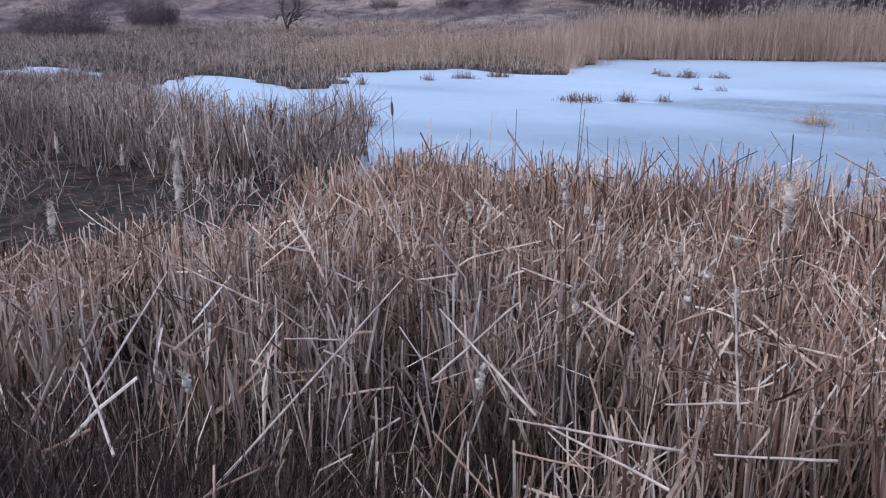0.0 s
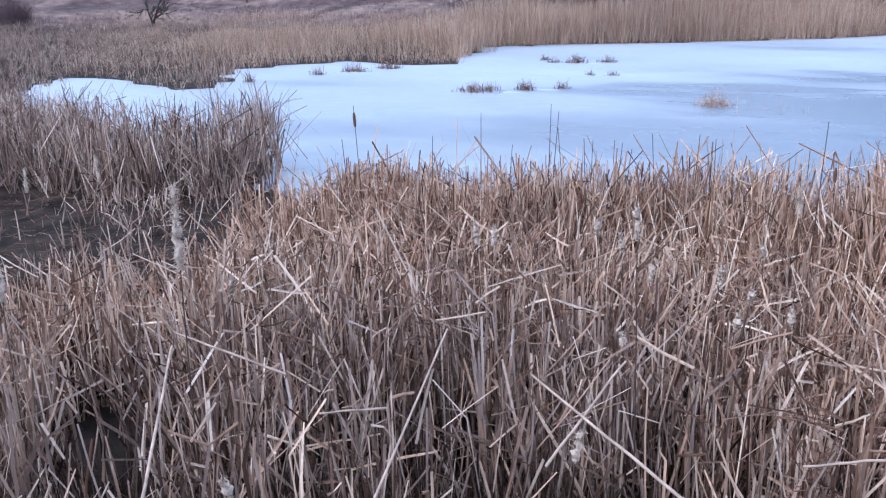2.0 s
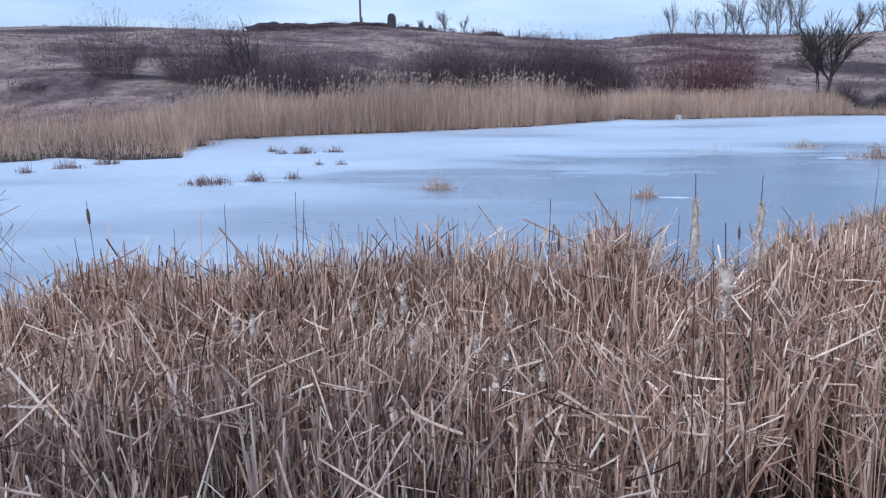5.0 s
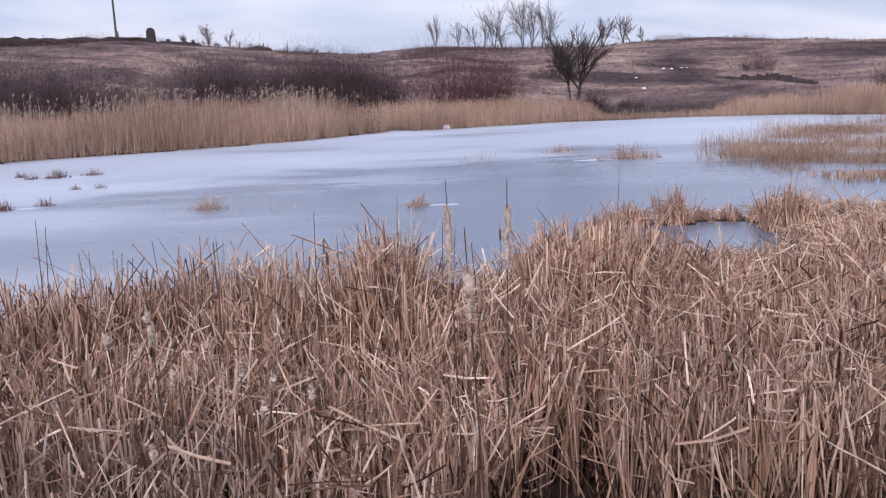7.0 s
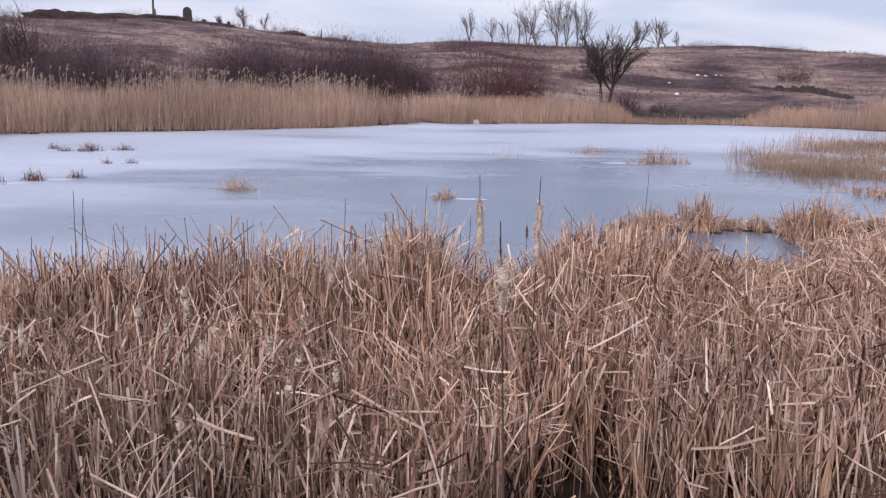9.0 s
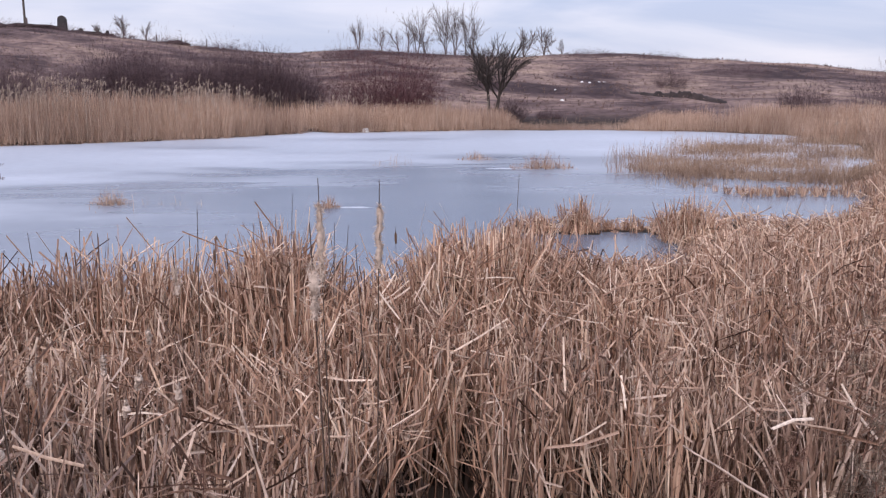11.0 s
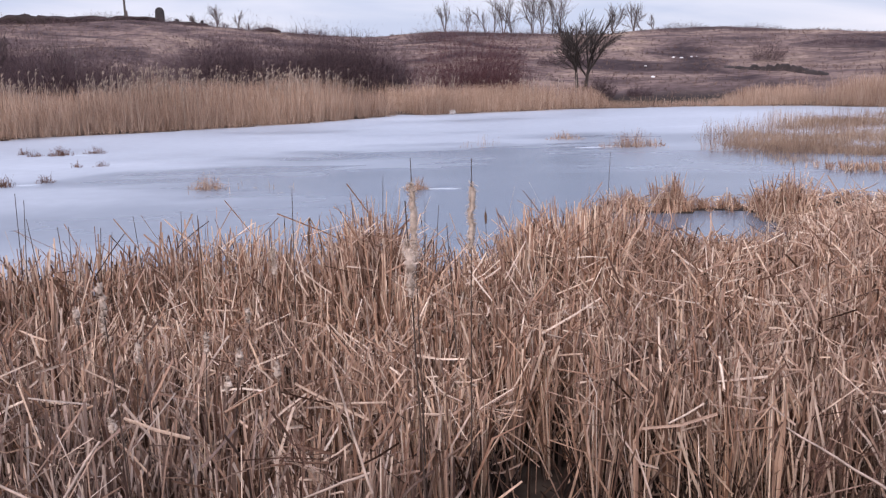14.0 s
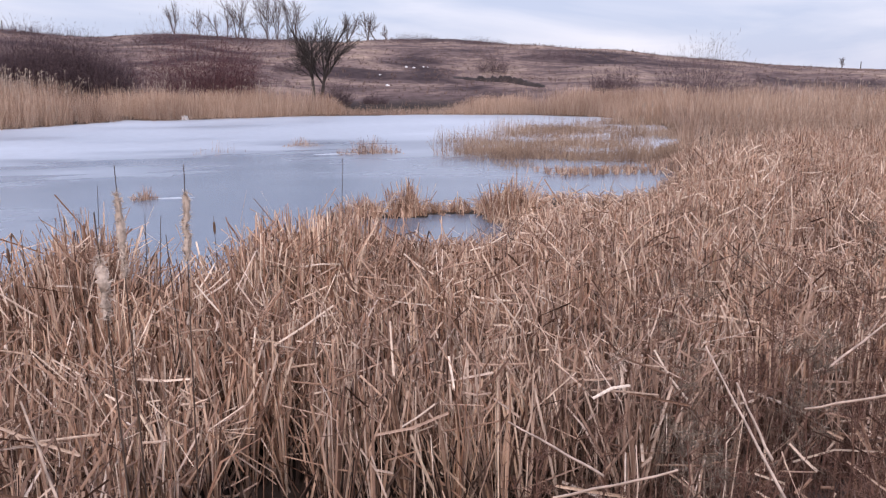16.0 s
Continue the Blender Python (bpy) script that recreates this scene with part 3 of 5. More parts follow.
def right_keep(x, y, rng):
    ring = (y > 12.4) & (y < 15.4) & (x < 6.3)
    return (land(x, y) > 0.02) & (~ring | (rng.random(len(x)) < 0.55)) & (x > 1.5 + (y - 9) * 0.2) & (y < 20) & (rng.random(len(x)) < 0.75 + 0.4 * wave(x, y, 3.1)) & (bearing(x, y) < 58)


def right_tall(x, y):
    d, az = np.hypot(x, y), bearing(x, y)
    slope = np.interp(az, (12, 23, 26, 33), (0.176, 0.176, 0.145, 0.14))
    low = np.where(d < 13.2, np.clip(2.36 - slope * d, 0.22, 0.98), np.clip(2.30 - slope * d, 0.2, 0.42))
    open_ground = step(37, 32, az)
    return (low * open_ground + 0.95 * (1 - open_ground)) * (1 + 0.14 * wave(x, y, 1.6) + 0.1 * wave(x, y, 3.9, 1))


reeds("cattail_bed", 26, 34000, (1.5, 22.0, 8.4, 20.0), right_keep, right_tall, mat_oldreed,
      "older greyish cattails spreading between frozen pools", width=(0.007, 0.017), segs=3, vee=False, broken=0.35, lean=0.1, tussock=0.3, dense_top=True, uneven=0.1, fan=0.3, tip=0.8)
reeds("cattail_bed", 12, 46000, (1.5, 22.0, 8.4, 20.0), right_keep, right_tall, mat_reed,
      "dry tan cattails spreading between frozen pools", width=(0.007, 0.017), segs=3, vee=False, broken=0.35, lean=0.1, tussock=0.3, dense_top=True, uneven=0.1, fan=0.3, tip=0.8)
snapped("snapped_leaves", 22, 9000, (2.0, 14.0, 8.4, 16.0), right_keep, right_tall, mat_palereed, "snapped tan leaf ends among dry cattails", (0.008, 0.018))


def field_keep(x, y, rng):
    az = bearing(x, y)
    thick = np.interp(az, (18, 22, 27, 34), (0.09, 0.16, 0.3, 1.0)) * (0.75 + 0.9 * wave(x, y, 1.1))
    return (land(x, y) > -0.1) & (y > 13) & ((y >= 18.5) | (x > 20)) & (x > 5 + 0.1 * y) & (height(x, y) < 1.4) & (y < 62 - 0.2 * x) & (rng.random(len(x)) < thick) & (az < 58)


def field_tall(x, y):
    d, az = np.hypot(x, y), bearing(x, y)
    isle = np.interp(d, (19, 24, 30, 40), (0.8, 0.72, 0.6, 0.55)) * (0.85 + 0.5 * wave(x, y, 0.9, 4))
    far = 0.95 + 0.25 * wave(x, y, 0.5) + 0.8 * step(27, 40, d)
    k = step(29.5, 33.5, az)
    return isle * (1 - k) + far * k


reeds("reed_field", 13, 160000, (7, 68, 13, 58), lambda x, y, rng: field_keep(x, y, rng) & (distance(ISLE, x, y) > 0.3), field_tall, mat_gold,
      "wide field of tall golden dry reeds", width=(0.006, 0.016), segs=2, vee=False, broken=0.4, lean=0.28)


def isle_keep(x, y, rng):
    thick = (0.5 + 0.9 * wave(x, y, 0.9, 2) + 0.6 * wave(x, y, 2.3, 1)) * np.interp(y, (18, 24, 29, 38), (1.0, 0.95, 0.5, 0.35)) * np.clip(0.12 + land(x, y) / 1.6, 0.12, 1)
    return (distance(ISLE, x, y) < 0.8) & (land(x, y) > 0.1 + 0.5 * wave(x, y, 0.8, 3) + 0.3 * wave(x, y, 2.1, 1)) & (rng.random(len(x)) < thick)


reeds("sedge_mat", 19, 230000, (7.5, 24.5, 17.6, 41), isle_keep, lambda x, y: 0.33 + 0.12 * wave(x, y, 1.0) + 0.08 * wave(x, y, 2.9, 2), mat_sedge,
      "low brown sedge stubble frozen into the ice", width=(0.004, 0.011), segs=2, vee=False, broken=0.5, lean=0.4, category="sedge")
reeds("reed_field", 20, 24000, (7.5, 25, 17.6, 42), lambda x, y, rng: (distance(ISLE, x, y) < 0.4) & (land(x, y) > -0.4) & (rng.random(len(x)) < (0.16 + 0.24 * step(22, 28, y)) * (1 + 1.2 * wave(x, y, 1.4, 2))), lambda x, y: 0.62 + 0.25 * wave(x, y, 1.1, 4), mat_sedge,
      "sparse thin brownish reed stalks standing out of the ice", width=(0.005, 0.010), segs=3, vee=False, broken=0.3, lean=0.13)


def left_keep(x, y, rng):
    return (land(x, y) > 0.05) & (distance(MUD, x, y) > 0.1) & (x < -6.5) & (y < 13.5) & (x + y < 6) & (rng.random(len(x)) < 0.7 + 0.5 * wave(x, y, 2.8, 1))


reeds("cattail_bed", 14, 52000, (-26, -6.5, 1.0, 13.5), left_keep, lambda x, y: (1.32 + 0.16 * wave(x, y, 1.1) + 0.1 * wave(x, y, 3.0, 1)) * np.interp(np.hypot(x, y), (11, 14, 20), (1, 0.92, 0.5)), mat_greyreed,
      "greyish dry cattails on a spit between mud and ice", width=(0.007, 0.02), segs=3, vee=False, broken=0.6, lean=0.16, tussock=0.4, dense_top=True, fan=0.35)


def marsh_keep(x, y, rng):
    return (land(x, y) > 0.0) & (x < -14) & (np.hypot(x, y) < 75) & (bearing(x, y) > -76) & ((y > 12.5) | (x < -26)) & (height(x, y) < 1.0) & (rng.random(len(x)) < 0.75 + 0.5 * wave(x, y, 0.9))


def marsh_tall(x, y):
    return 0.5 + 0.2 * wave(x, y, 0.5) + 0.16 * wave(x, y, 1.7, 2) + 0.9 * step(33, 42, np.hypot(x, y)) * step(-34, -22, x)


def golden(x, y):
    """How far the marsh has turned to golden reeds: towards the far shore."""
    return step(23, 32, np.hypot(x, y) + 3 * wave(x, y, 0.4)) * step(-56, -47, np.degrees(np.arctan2(x, y)) + 3 * wave(x, y, 0.3, 1))


reeds("marsh_reeds", 15, 130000, (-75, -14, 4, 50), lambda x, y, rng: marsh_keep(x, y, rng) & (rng.random(len(x)) > golden(x, y)), marsh_tall, mat_greyreed,
      "low brownish dry reeds across the marsh", width=(0.008, 0.02), segs=2, vee=False, broken=0.45, lean=0.34, tussock=0.8)
reeds("marsh_reeds", 28, 150000, (-75, -14, 4, 50), lambda x, y, rng: marsh_keep(x, y, rng) & (rng.random(len(x)) < golden(x, y)), marsh_tall, mat_gold,
      "golden dry reeds spreading behind the marsh pools", width=(0.007, 0.017), segs=2, vee=False, broken=0.3, lean=0.26)


def shore_tall(x, y):
    az = np.degrees(np.arctan2(x, y))
    return np.interp(az, (-40, -33, -27, -8, 0, 4, 9, 11.5, 12.5, 19, 21, 30, 40), (1.1, 1.6, 2.25, 2.35, 1.8, 1.6, 1.8, 1.5, 0.6, 0.55, 1.2, 1.8, 1.9)) * (1 + 0.16 * wave(x, y, 0.8) + 0.16 * wave(x, y, 2.3, 1))


def shore_keep(x, y, rng):
    d = np.minimum(distance(POND, x, y), 99)
    az = np.degrees(np.arctan2(x, y))
    deep = np.interp(az, (-40, -28, -8, 0, 11, 12.5, 19, 21, 35), (9, 7.5, 6.5, 5.5, 4.5, 1.6, 1.6, 4.5, 8))
    return (land(x, y) > 0.0) & (d < deep) & (np.hypot(x, y) > np.where(az > 13, 43.5, 33)) & (az < 34) & (height(x, y) < 1.5) & (x + y > 12)


reeds("shore_reeds", 16, 150000, None, shore_keep, lambda x, y: (0.64 + 0.24 * step(0.2, 3.5, distance(POND, x, y))) * shore_tall(x, y), mat_gold, "belt of tall golden reeds along the far shore",
      width=(0.006, 0.016), segs=1, vee=False, broken=0.0, lean=0.2)


def plumes(name, seed, count, box, keep, tall, label):
    """Reed stalks with feathery seed heads that stand above their bed."""
    rng, x, y = scatter(seed, count, *box, keep) if box else along_shore(seed, count, keep)
    n = len(x)
    h = tall(x, y) * rng.uniform(0.75, 1.1, n)
    base = np.stack([x, y, np.maximum(height(x, y), 0)], 1)
    ln, az = np.abs(rng.normal(0, 0.05, n)), rng.uniform(0, 6.28, n)
    tip = base + np.stack([np.sin(ln) * np.sin(az), np.sin(ln) * np.cos(az), np.cos(ln)], 1) * h[:, None]
    chunks = [blades(rng, base, h, np.full(n, 0.014), ln, az, 0.0, None, None, 2, False, 0.7)]
    for k in range(4):
        chunks.append(blades(rng, tip - [0, 0, 0.03 * k], rng.uniform(0.07, 0.17, n), rng.uniform(0.018, 0.04, n), rng.uniform(0.2, 1.1, n), rng.normal(1.2, 0.9, n), 0.9, None, None, 2, False, 0.3))
    v, f = joined(chunks)
    return tagged(mesh_object(name, v, f, mat_plume), label, "reeds", kind="stuff")


def plume_keep(x, y, rng):
    az = np.degrees(np.arctan2(x, y))
    thick = np.interp(az, (-45, -34, -27, -9, -3, 5, 9, 11, 12), (0.05, 0.3, 1, 0.9, 0.25, 0.2, 0.5, 0.4, 0)) * (0.6 + 0.7 * wave(x, y, 0.9))
    return shore_keep(x, y, rng) & (distance(POND, x, y) > 0.5) & (rng.random(len(x)) < thick)


plumes("plumed_reeds", 31, 7500, None, plume_keep, shore_tall, "tall pale reed stalks with feathery seed plumes")
plumes("plumed_reeds", 32, 900, (14, 60, 22, 56), lambda x, y, rng: field_keep(x, y, rng) & (bearing(x, y) > 29) & (np.hypot(x, y) > 30), field_tall, "scattered pale reed plumes above the field")


def rough_grass(name, seed, count, box, keep, tall, mat, label, width, lean=0.5, blades_each=6, category="grass", fine=2):
    rng, x, y = scatter(seed, count, *box, keep)
    x, y = np.repeat(x, blades_each), np.repeat(y, blades_each)
    n = len(x)
    spread = 0.25 * tall
    x, y = x + rng.normal(0, spread, n), y + rng.normal(0, spread, n)
    base = np.stack([x, y, height(x, y) - 0.02], 1)
    v, f = blades(rng, base, tall * rng.uniform(0.5, 1.25, n), rng.uniform(*width, n), np.abs(rng.normal(0, lean, n)), rng.uniform(0, 6.28, n), rng.normal(0.2, 0.5, n), None, None, fine, False, 0.3)
    return tagged(mesh_object(name, v, f, mat), label, category, kind="stuff")


def hill_keep(x, y, rng):
    r, az = np.hypot(x, y), np.degrees(np.arctan2(x, y))
    return (height(x, y) > 0.25) & (r > 44) & (r < 122) & (az > -72) & (az < 58) & (rng.random(len(x)) < 0.55 + 0.5 * wave(x, y, 0.22, 2))


rough_grass("hill_grass", 41, 38000, (-110, 95, 25, 122), hill_keep, 0.26, mat_hillgrass, "tussocks of dry brown grass over the hillside", (0.02, 0.05), 0.9, 5, fine=1)


def bank_keep(x, y, rng):
    r, az = np.hypot(x - 0.15, y - 0.25), bearing(x, y)
    return (r > 1.5) & (np.abs(az) < 85) & (((az > np.interp(r, (2.5, 3.5), (22, 31))) & (r < 6.2)) | ((az < -25) & (r < 3.3)))


# dark weeds, with the shade at the bank's foot in their colour
rough_grass("withered_weeds", 45, 2600, (-3.8, 0.2, 0.3, 3.4), lambda x, y, rng: (bearing(x, y) < -22) & (np.hypot(x - 0.15, y - 0.25) > 1.2) & (np.hypot(x - 0.15, y - 0.25) < 3.6), 0.42, mat_shadeleaf,
            "dark grass and weeds at the bank's foot, shade in their colour", (0.004, 0.010), 0.75, 12, "weeds")
rough_grass("withered_weeds", 42, 4200, (-3.6, 5.8, 0.3, 6.0), bank_keep, 0.36, mat_weed, "withered brown weeds and dead grass on the bank", (0.003, 0.008), 0.7, 12, "weeds")


reeds("bank_stalks", 43, 6800, (-3.8, 6.2, 0.3, 6.2), lambda x, y, rng: bank_keep(x, y, rng) & (np.hypot(x - 0.15, y - 0.25) > 2.2) & (rng.random(len(x)) < 0.6 + 0.6 * wave(x, y, 3.3)), lambda x, y: 0.75 + 0.2 * wave(x, y, 2.0), mat_oldreed,
      "broken straw stalks tangled in weeds on the bank", width=(0.006, 0.017), segs=4, broken=0.6, lean=0.45)
snapped("snapped_leaves", 44, 3000, (-3.8, 6.2, 0.3, 6.2), lambda x, y, rng: bank_keep(x, y, rng) & ((x > 0) | (rng.random(len(x)) < 0.25)), lambda x, y: 0.4 + 0 * x, mat_palereed, "loose straw scattered over the weedy bank", (0.007, 0.018))


# ---- things ----
def withered_weed(x, y, top, seed, grey):
    """A dead annual: one stem, wiry side branches and a haze of twiglets and dry seed fluff."""
    rng = np.random.default_rng(seed)
    z = at_ground(x, y, 0.02)
    tall = top - z
    what = "withered grey-brown weed covered in dry seed fluff" if grey else "withered reddish-brown weed with wiry branches"
    thing = empty("withered_weed", Matrix.Translation((x, y, z)), what, "weed", "weeds on the bank")
    k = np.linspace(0, 1, 6)
    sway = np.cumsum(rng.normal(0, 0.02 * tall, (6, 2)), 0) * k[:, None]
    path = np.stack([sway[:, 0], sway[:, 1], tall * k], 1)
    smooth(mesh_object("stem", *tube(path, np.linspace(0.005, 0.002, 6), 5), mat_weed, thing))
    wires, b, d = [], [], []
    for _ in range(26):
        t = rng.uniform(0.15, 0.98)
        p = np.array([np.interp(t, k, path[:, c]) for c in range(3)])
        a = rng.uniform(0, 6.28)
        e = unit(np.array([math.sin(a), math.cos(a), rng.uniform(0.2, 1.3)]))
        ln = tall * rng.uniform(0.18, 0.4) * (1.15 - 0.6 * t)
        pts = np.array([p, p + e * ln * 0.5 + rng.normal(0, 0.01, 3), p + e * ln + [0, 0, -0.08 * ln]])
        wires.append(tube(pts, (0.0022, 0.0018, 0.001), 3))
        for u in rng.uniform(0.25, 1.0, 26):
            b.append(p + (pts[2] - p) * u + rng.normal(0, 0.008, 3))
    branches = mesh_object("branch", *joined(wires), mat_weed, thing)
    tagged(branches, kind="stuff")
    b = np.array(b)
    n = len(b)
    v, f = blades(rng, b, rng.uniform(0.015, 0.06, n), rng.uniform(0.0015, 0.0035, n), rng.uniform(0, 1.9, n), rng.uniform(0, 6.28, n), rng.normal(0, 0.6, n), None, None, 2, False, 0.5)
    tagged(mesh_object("seed_fluff", v, f, mat_greyfluff if grey else mat_weed, branches), "dry fluffy seed tufts", kind="stuff")
    return thing


def at_ground(x, y, sink=0.0):
    return float(max(height(np.array([x]), np.array([y]))[0], 0.0)) - sink


def ice_tuft(name, x, y, wide, deep, tall, count, seed, label, mat=mat_oldreed, lean=0.4, width=(0.006, 0.016), category="reed tuft", group="tufts in the ice"):
    rng = np.random.default_rng(seed)
    base = np.stack([rng.normal(0, wide * 0.3, count).clip(-wide / 2, wide / 2), rng.normal(0, deep * 0.3, count), np.full(count, -0.03)], 1)
    h = tall * rng.uniform(0.3, 1.15, count) * np.clip(1.15 - 0.8 * np.abs(base[:, 0]) / (wide / 2 + 0.01), 0.3, 1)
    kink = np.where(rng.random(count) < 0.45, rng.integers(1, 3, count), 9)
    v, f = blades(rng, base, h, rng.uniform(*width, count), np.abs(rng.normal(0, lean, count)), rng.uniform(0, 6.28, count), rng.normal(0.1, 0.3, count), kink, rng.uniform(0.6, 2.0, count), 3, False, 0.5)
    thing = empty(name, Matrix.Translation((x, y, at_ground(x, y))), label, category, group)
    tagged(mesh_object("growth", v, f, mat, thing), kind="stuff")
    return thing


GREYTUFT = "small brown tuft of dead reeds frozen into the ice"
for k, (x, y, w, tall, n) in enumerate((
        (-12.9, 28.6, 0.4, 0.22, 60), (-12.2, 27.8, 0.5, 0.22, 60), (-11.4, 27.9, 0.8, 0.30, 150), (-10.5, 28.4, 0.7, 0.24, 90), (-9.4, 24.1, 0.3, 0.2, 30), (-8.75, 24.2, 0.35, 0.2, 30),
        (-10.5, 19.4, 1.3, 0.26, 190), (-9.55, 20.1, 0.6, 0.3, 90), (-8.8, 20.7, 0.4, 0.28, 40), (-17.6, 21.7, 0.5, 0.3, 50), (-17.0, 22.8, 0.9, 0.35, 120), (-16.6, 24.2, 0.9, 0.35, 120), (-18.2, 19.2, 0.3, 0.3, 40))):
    ice_tuft("reed_tuft", x, y, w, w * 0.6, tall * 1.15, int(n * 1.6), 100 + k, GREYTUFT, mat_weed, 0.3)
ice_tuft("reed_tuft", -11.7, 12.6, 0.9, 0.7, 0.62, 260, 120, "bushy brown reed tuft standing in the ice by the spit")
ice_tuft("reed_tuft", -4.5, 18.8, 0.8, 0.5, 0.42, 200, 121, "pale straw-coloured grass tuft frozen into the ice", mat_gold, 0.35, (0.006, 0.012))
ice_tuft("reed_tuft", 0.05, 17.9, 0.5, 0.35, 0.32, 160, 122, "compact reddish-brown reed tuft alone on the ice", mat_reed, 0.4)
ice_tuft("reed_tuft", 6.6, 26.2, 1.9, 0.8, 0.55, 420, 123, "broad tan reed tuft frozen into the ice", mat_oldreed, 0.35)
ice_tuft("reed_tuft", 5.1, 29.5, 1.3, 0.8, 0.35, 160, 124, "thin pale grass tuft behind a broader reed tuft", mat_gold, 0.3, (0.008, 0.016))
ice_tuft("reed_tuft", 2.2, 27.5, 1.6, 1.2, 0.5, 40, 125, "few thin pale reed stalks standing in the ice", mat_gold, 0.12, (0.006, 0.012))
ice_tuft("reed_tuft", -3.4, 18.2, 2.6, 1.0, 0.4, 26, 126, "few thin pale reed stalks standing in the ice", mat_gold, 0.1, (0.005, 0.01))
ice_tuft("reed_tuft", 8.4, 24.6, 0.4, 0.4, 0.8, 14, 127, "few tall thin reed stalks at the edge of the reeds", mat_gold, 0.06, (0.008, 0.016))


def stook(x, y, wide, tall, count, seed):
    """A tent-like clump whose leaves have flopped over from its middle."""
    rng = np.random.default_rng(seed)
    az = rng.uniform(0, 6.28, count)
    r = wide * 0.5 * np.sqrt(rng.random(count))
    base = np.stack([r * np.sin(az), r * np.cos(az), np.full(count, -0.03)], 1)
    h = tall * rng.uniform(0.55, 1.1, count) * (1.15 - 0.5 * r / (wide * 0.5))
    inward = rng.random(count) < 0.55
    a2 = np.where(inward, az + np.pi + rng.normal(0, 0.4, count), az + rng.normal(0, 0.6, count))
    lean = np.where(inward, 0.35 * r / (wide * 0.5), np.abs(rng.normal(0.15, 0.2, count)))
    kink = np.where(rng.random(count) < 0.55, rng.integers(2, 4, count), 9)
    v, f = blades(rng, base, h, rng.uniform(0.009, 0.022, count), lean, a2, rng.normal(0.15, 0.25, count), kink, rng.uniform(0.8, 2.3, count), 4, True, 0.6)
    thing = empty("reed_clump", Matrix.Translation((x, y, at_ground(x, y))), "tent-shaped clump of flopped tan cattail leaves", "reed clump", "clumps by the water")
    tagged(mesh_object("growth", v, f, mat_reed if x > -5 else mat_greyreed, thing), kind="stuff")
    return thing


for k, (x, y, w, h, n) in enumerate(((3.65, 14.6, 0.8, 0.46, 220), (4.4, 14.5, 0.65, 0.68, 280), (4.95, 14.65, 0.4, 0.28, 70), (5.4, 14.6, 0.5, 0.32, 90), (5.9, 14.2, 0.7, 0.5, 200), (5.9, 13.4, 0.85, 0.85, 380),
                                     (2.8, 12.6, 0.6, 0.5, 240), (2.35, 10.2, 0.6, 0.45, 220), (1.9, 8.4, 0.7, 0.85, 300), (-9.2, 8.3, 0.6, 1.25, 260), (-8.0, 7.9, 0.8, 0.85, 260), (-9.0, 7.4, 0.9, 0.95, 300), (-10.2, 7.4, 0.9, 0.9, 300), (-8.9, 9.3, 0.8, 0.75, 260), (-0.18, 7.5, 0.7, 1.2, 330), (-1.3, 6.9, 0.9, 1.0, 330),
                                     (-1.8, 6.75, 0.8, 1.1, 320), (-2.9, 5.95, 0.8, 1.08, 320), (-2.35, 6.2, 0.7, 1.05, 280), (0.9, 7.0, 0.7, 0.95, 280), (1.4, 7.5, 0.6, 0.9, 260), (-3.6, 5.3, 0.8, 1.1, 320), (-0.32, 7.45, 0.5, 1.1, 220), (-4.1, 5.0, 0.8, 1.05, 300))):
    stook(x, y, w, h, n, 200 + k)


def cattail(x, y, top, head, seed, kind="fluffy", lean=0.0):
    """A stalk with its seed head: fluffy and half blown away, or still brown and whole."""
    rng = np.random.default_rng(seed)
    z = at_ground(x, y, 0.02)
    tall = top - z
    label = {"fluffy": "dry cattail stalk with a pale fluffy bursting head", "brown": "dark cattail stalk with a slim brown head"}[kind]
    thing = empty("cattail", Matrix.Translation((x, y, z)), label, "cattail", "cattails in the reed bed")
    az = rng.uniform(0, 6.28)
    k = np.linspace(0, 1, 7)
    off = lean * tall * k ** 1.5
    spike = 0.12 if kind == "fluffy" and head > 0.12 else 0.05
    path = np.stack([off * np.sin(az), off * np.cos(az), k * (tall + spike)], 1)
    v, f = tube(path, np.linspace(0.0045, 0.0018, 7), 6)
    smooth(mesh_object("stem", v, f, mat_darkstalk, thing))
    lo = tall - head
    hk = np.linspace(0, 1, 15)
    hz = lo + hk * head
    ho = lean * tall * (hz / (tall + spike)) ** 1.5
    hp = np.stack([ho * np.sin(az), ho * np.cos(az), hz], 1) + (rng.normal(0, 0.0028, (15, 3)) if kind == "fluffy" else 0.0)
    fat = 0.0125 if kind == "fluffy" else 0.011
    prof = fat * np.sin(np.pi * np.clip(hk * 0.92 + 0.04, 0, 1)) ** 0.35
    if kind == "fluffy":
        prof = prof * (1 + 0.35 * np.sin(hk * rng.uniform(5, 11) + rng.uniform(0, 6)) + rng.normal(0, 0.14, 15))
    v, f = tube(hp, prof, 9)
    if kind == "fluffy":
        v = v + rng.normal(0, 0.0032, v.shape)
    seed_head = smooth(mesh_object("seed_head", v, f, mat_fluff if kind == "fluffy" else mat_brownhead, thing, "pale bursting fluff" if kind == "fluffy" else ""))
    if kind == "fluffy":
        n = int(420 * head / 0.2) + 80
        b = hp[rng.integers(0, 15, n)] + rng.normal(0, 0.005, (n, 3))
        v, f = blades(rng, b, rng.uniform(0.3, 1.0, n) * (0.028 if head > 0.12 else 0.015), np.full(n, 0.003), rng.uniform(0.2, 2.2, n), rng.uniform(0, 6.28, n), 0.3, None, None, 1, False, 0.4)
        mesh_object("tuft_of_fluff", v, f, mat_fluff, seed_head)
    return thing


